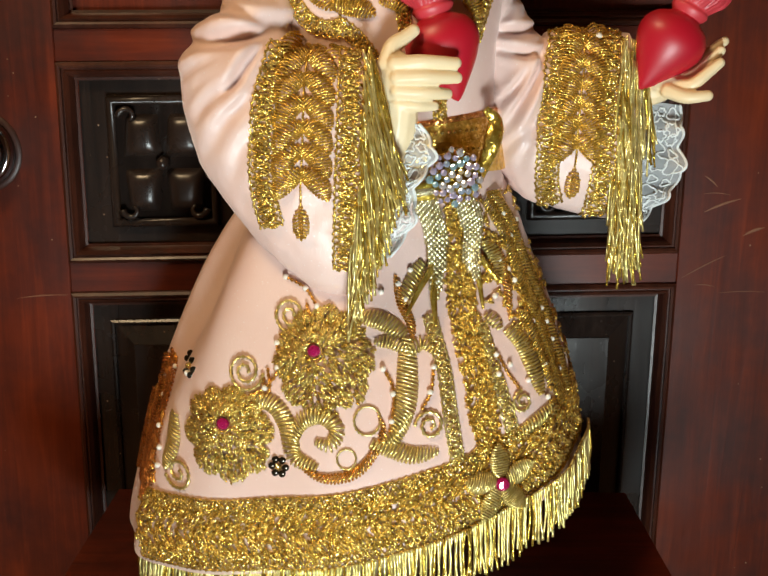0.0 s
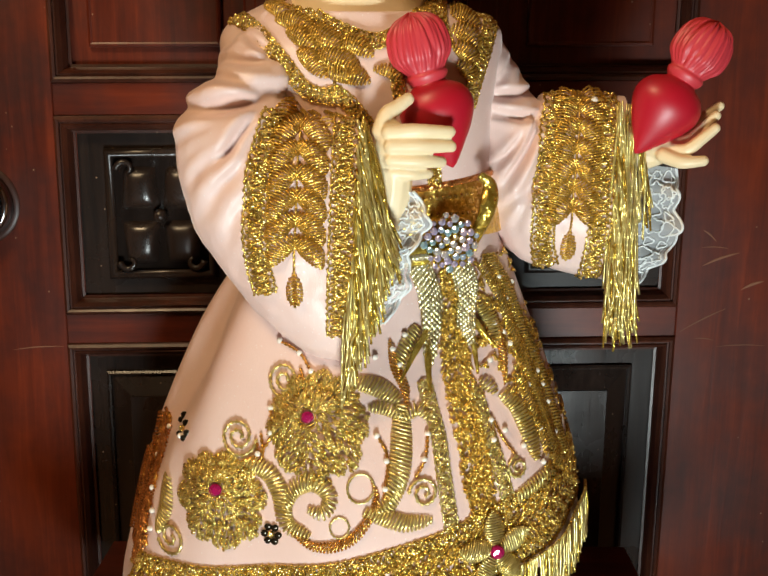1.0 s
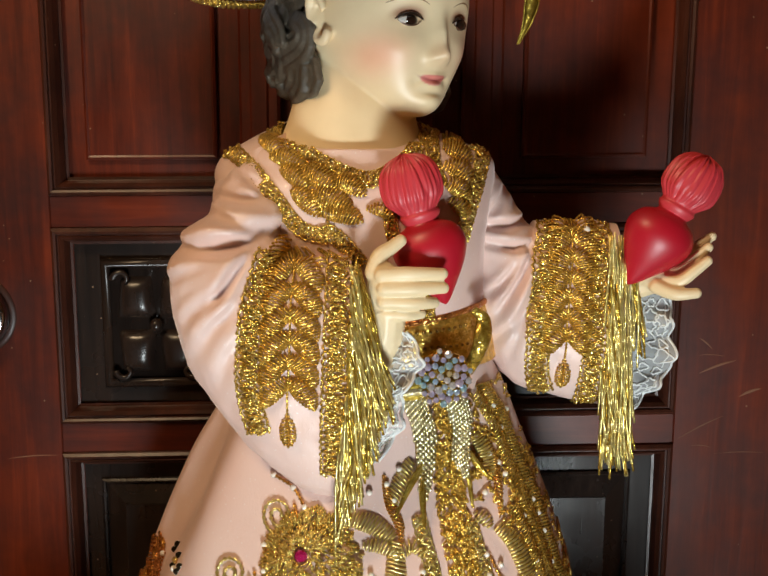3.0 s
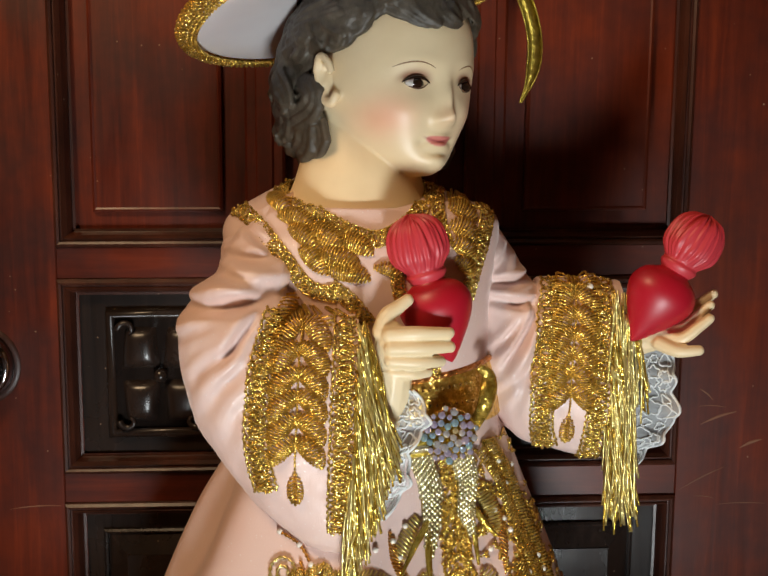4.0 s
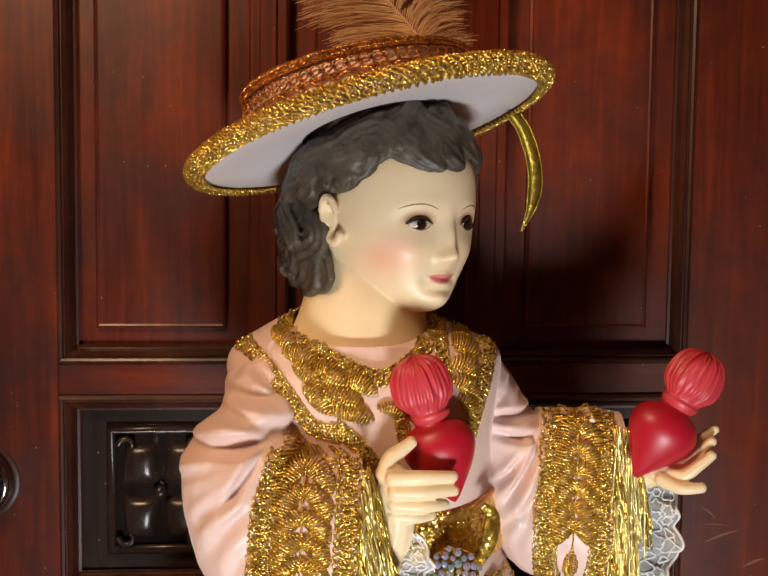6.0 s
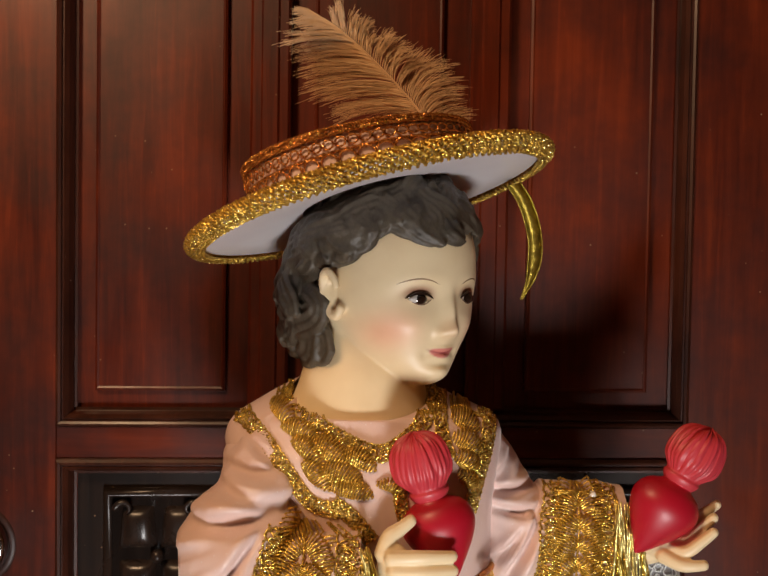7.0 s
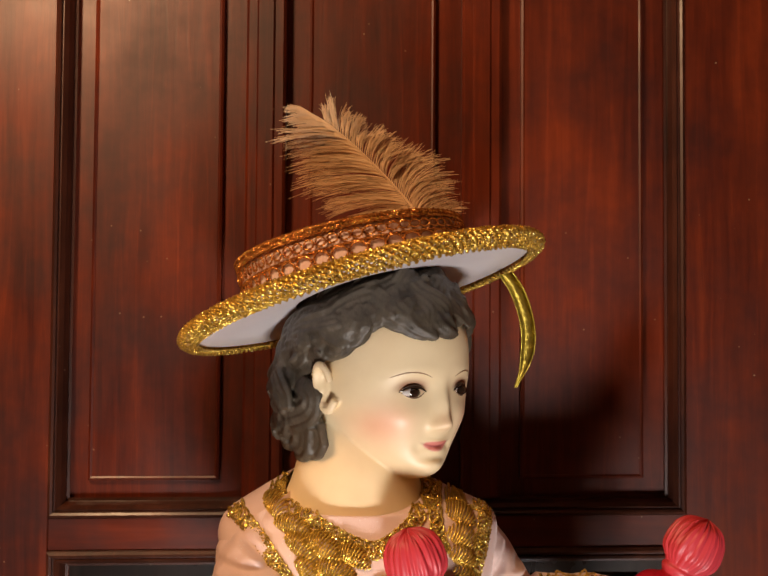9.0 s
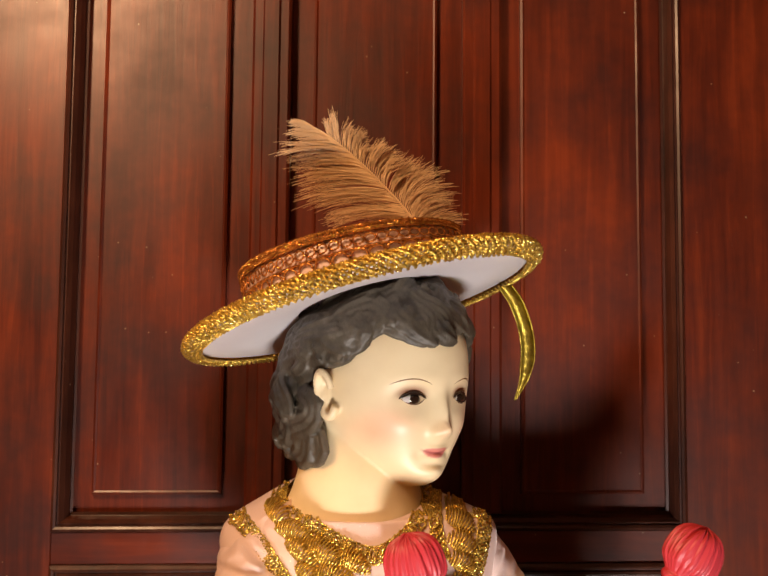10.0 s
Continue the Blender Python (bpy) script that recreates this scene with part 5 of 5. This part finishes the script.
HM = np.array(Matrix.Translation((-0.002, 0.925, 1.3265)) @ Euler((radians(-6.5), radians(-16.5), 0)).to_matrix().to_4x4())


def hat_points(p):
    p = np.array(p, float)
    high = np.clip(p[:, 2] - 0.006, 0, None) * (np.hypot(p[:, 0], p[:, 1]) < 0.11)
    p[:, 2] -= high * (0.10 + 1.4 * p[:, 0])          # the crown is lower on one side
    return p @ HM[:3, :3].T + HM[:3, 3]


def lathe(prof, sides=96, squash=1.0):
    ph = np.arange(sides) * 2 * np.pi / sides
    return np.array([[(r * math.cos(a), r * math.sin(a) * squash, z) for a in ph] for r, z in prof])


r = lathe([(0.06, 0.006), (0.085, 0.003), (0.12, 0.0), (0.152, -0.002), (0.156, 0.001), (0.154, 0.004), (0.10, 0.009), (0.098, 0.010)])
under(put("brim", Acc().add(hat_points(r.reshape(-1, 3)), grid_faces(len(r), 96)), LINING, label="white glittering brim lining"), hat)
CR = 0.1000
r = lathe([(CR, 0.006), (CR, 0.03), (CR - 0.001, 0.049), (CR - 0.005, 0.053), (0.06, 0.055), (0.001, 0.055)])
under(put("crown", Acc().add(hat_points(r.reshape(-1, 3)), grid_faces(len(r), 96)), SATIN, label="pink satin crown"), hat)


def hoop(a, rad, z, wave, waves, r, slot=0, phase=0.0, tall=0.0):
    t = np.linspace(0, 2 * np.pi, 900)
    rr_ = rad + wave * np.sin(waves * t + phase)
    p = np.stack([rr_ * np.cos(t), rr_ * np.sin(t), z + tall * np.cos(waves * t + phase)], 1)
    beads(a, hat_points(p), r, 5, slot)


a = Acc()
for k in range(11):
    t = k / 10 * math.pi
    hoop(a, 0.152 + 0.0115 * math.sin(t), 0.0 + 0.0068 * math.cos(t), 0.0018, 120 + 3 * k, 0.0017, 0, 1.7 * k, 0.0016)
for k in range(500):
    t, q = rng.uniform(0, 2 * math.pi), rng.uniform(0, math.pi)
    p = ((0.152 + 0.0128 * math.sin(q)) * math.cos(t), (0.152 + 0.0128 * math.sin(q)) * math.sin(t), 0.0080 * math.cos(q))
    ball(a, hat_points([p])[0], rng.uniform(0.0012, 0.0022), 5, 4, 1)
under(put("brim_braid", a, [BULLION, SEQUIN], label="thick gold sequin braid round the brim"), hat)
a = Acc()
for z, tall, waves, r_, slot in ((0.0105, 0.002, 130, 0.0017, 1), (0.0145, 0.002, 126, 0.0016, 1), (0.0175, 0.0008, 140, 0.0012, 0), (0.0312, 0.0008, 120, 0.0012, 0), (0.0475, 0.0018, 130, 0.0015, 0), (0.0515, 0.0018, 134, 0.0015, 0)):
    for turn in (0, math.pi):
        hoop(a, CR + 0.0012, z, 0.0012, waves, r_, slot, z * 900 + turn, tall)
for count, z, half, r_ in ((42, 0.0243, 0.0062, 0.0015), (64, 0.0385, 0.0040, 0.0013)):
    for k in range(count):           # rows of gimp rings, each lapping the next
        t = np.linspace(0, 2 * np.pi, 18)
        ang = 2 * math.pi * k / count + half * 1.12 / CR * np.cos(t)
        rad = CR + 0.0022 + 0.0008 * np.cos(t)
        beads(a, hat_points(np.stack([rad * np.cos(ang), rad * np.sin(ang), z + half * np.sin(t)], 1)), r_, 5, 0)
for k in range(260):
    t = rng.uniform(0, 2 * math.pi)
    z = rng.choice((0.012, 0.0165, 0.048, 0.051)) + rng.uniform(-0.002, 0.002)
    ball(a, hat_points([((CR + 0.002) * math.cos(t), (CR + 0.002) * math.sin(t), z)])[0], rng.uniform(0.0008, 0.0014), 5, 4, 1)
under(put("crown_braid", a, [COPPER, GOLD], label="rows of copper-gold braid with rings"), hat)


# plume: a bent shaft with many soft barbs
def plume():
    a = Acc()
    rr = random.Random(5)
    shaft = spline([(0.052, 0.905, 1.384), (0.036, 0.904, 1.408), (0.013, 0.902, 1.433), (-0.012, 0.900, 1.457), (-0.036, 0.899, 1.476), (-0.052, 0.898, 1.485)], 80)
    tube(a, shaft, np.linspace(0.0011, 0.0003, 80), 6)
    tuft = [[(rr.uniform(-0.15, 0.15), rr.uniform(-0.2, 0.2), rr.uniform(-0.14, 0.14), rr.uniform(0.75, 1.08)) for _ in range(30)] for _ in range(2)]
    for k in range(2000):
        s = rr.random()
        left = rr.random() < 0.5
        if not left and s > 0.80:
            continue
        tx, ty, tz, tl = tuft[left][int(s * 29.99)]
        i = min(79, int(s * 79))
        if left:                          # the lower side: long barbs that sweep out level and droop
            d0 = np.array((-0.96, 0, 0.10 + 0.40 * s))
            ln = 0.062 * (0.5 + 0.5 * math.sin(math.pi * min(1, s + 0.12))) * (1 - 0.45 * max(0, s - 0.6) / 0.4)
            bend = np.array((-0.25, 0, -0.34))
        else:                             # the upper side: shorter barbs that stand up and curl over
            d0 = np.array((0.30 - 0.55 * s, 0, 0.95))
            ln = (0.054 - 0.012 * s) * (1 - 0.2 * max(0, s - 0.6) / 0.2) * (0.55 + 0.45 * min(1, s / 0.25))
            bend = np.array((0.75 - 0.9 * s, 0, -0.34))
        ln *= tl * rr.uniform(0.8, 1.0)
        q = np.linspace(0, 1, 9)
        p = shaft[i] + np.outer(q * ln, d0 + np.array((tx + rr.uniform(-0.07, 0.07), ty + rr.uniform(-0.1, 0.1), tz + rr.uniform(-0.07, 0.07)))) + np.outer(q ** 2.2 * ln * rr.uniform(0.5, 1.3), bend)
        p += np.outer(np.sin(q * 8 + rr.uniform(0, 6)) * 0.0007 * q, (0.6, 0.3, 0.6))
        tube(a, p, 0.00040 * (1 - 0.6 * q), 3, 0, False)
    return a


PLUME = material("peach_ostrich_feather", (0.76, 0.52, 0.29), 0.85, Sheen_Weight=0.2)
under(tagged(put("plume", plume(), PLUME, label="peach-tan ostrich plume"), kind="stuff"), hat)
# ribbon
k = np.linspace(0, 1, 40)
c = spline([(0.132, 0.985, 1.350), (0.143, 0.99, 1.335), (0.153, 1.0, 1.312), (0.157, 1.005, 1.288), (0.154, 1.008, 1.262), (0.145, 1.01, 1.240)], 40)
half = np.interp(k, (0, 0.7, 1), (0.0065, 0.007, 0.0008))
off = np.stack([half, 0.3 * half, 0.25 * half], 1)
rows = np.stack([c - off, c + np.array((0, -0.0003, 0)), c + off, c + np.array((0, 0.0003, 0))], 1)
a = Acc().add(rows.reshape(-1, 3), grid_faces(40, 4))
for s in (-1, 1):
    tube(a, c + s * off, 0.0008, 5)
under(put("ribbon", a, RIBBON, label="gold lamé ribbon end"), hat)


# ---- flaming hearts ----
def heart(at, tilt, label, seed):
    root = thing("heart_ornament", at, label, "heart", group="hearts the statue holds")
    m = np.array(Matrix.Translation(at) @ Euler((0, radians(tilt), 0)).to_matrix().to_4x4())
    prof = spline([(0.0005, -0.036), (0.005, -0.032), (0.014, -0.020), (0.0235, -0.006), (0.0292, 0.007), (0.0290, 0.017), (0.0235, 0.026), (0.015, 0.031), (0.0125, 0.034)], 40)
    r = lathe(prof, 64, 0.8)
    w = r.reshape(-1, 3) @ m[:3, :3].T + m[:3, 3]
    under(put("heart_body", Acc().add(w, grid_faces(len(r), 64)), RED, label="dark red lacquered heart"), root)
    a = Acc()
    prof = spline([(0.0125, 0.032), (0.0155, 0.036), (0.0165, 0.039), (0.0155, 0.042), (0.0180, 0.046), (0.0228, 0.053), (0.0238, 0.063), (0.0212, 0.075), (0.0140, 0.083), (0.001, 0.087)], 70)
    r = lathe(prof, 160, 0.8)
    rr = random.Random(seed)
    waves = [(n_, rr.uniform(0, 6), rr.uniform(-5, 6)) for n_ in (9, 16, 27)]
    for i in range(len(r)):
        s = i / 69
        for j in range(160):
            t = 2 * math.pi * j / 160
            h = sum(abs(math.sin(n * t / 2 + p + q * s + 0.8 * math.sin(3 * t + 5 * s))) ** 0.7 for n, p, q in waves) / 3 - 0.7
            kk = 1 + 0.22 * min(1, max(0, (s - 0.27) * 4)) * h
            r[i, j] *= (kk, kk, 1)
            r[i, j, 2] += 0.012 * h * max(0, s - 0.5)
    w = r.reshape(-1, 3) @ m[:3, :3].T + m[:3, 3]
    under(put("flame", a.add(w, grid_faces(len(r), 160)), FLAME, label="carved bright red flame"), root)


heart((0.0605, 0.838, 1.0570), -17, "red heart with carved flame, clasped at the statue's breast", 3)
heart((0.2455, 0.885, 1.063), 30, "red heart with carved flame, held on the open palm", 4)

# ---- the stand under the statue ----
table = thing("side_table", (0, 0.93, 0), "plain dark wooden side table under the statue", "table")
a = Acc()
block(a, -0.30, 0.30, 0.70, 1.10, 0.52, 0.56, 0, 0.004)
under(put("tabletop", a, WOOD_X, smooth=False), table)
for x in (-0.27, 0.24):
    for y in (0.73, 1.05):
        a = Acc()
        block(a, x, x + 0.03, y, y + 0.03, 0, 0.52, 0, 0.003)
        under(put("leg", a, WOOD, smooth=False), table)
a = Acc()
r = lathe([(0.11, 0.56), (0.115, 0.563), (0.112, 0.575), (0.10, 0.582), (0.001, 0.582)], 48)
tagged(put("pedestal", Acc().add((r + np.array((0, 0.93, 0))).reshape(-1, 3), grid_faces(5, 48)), WOOD, label="round turned wooden pedestal on the table"), category="pedestal")
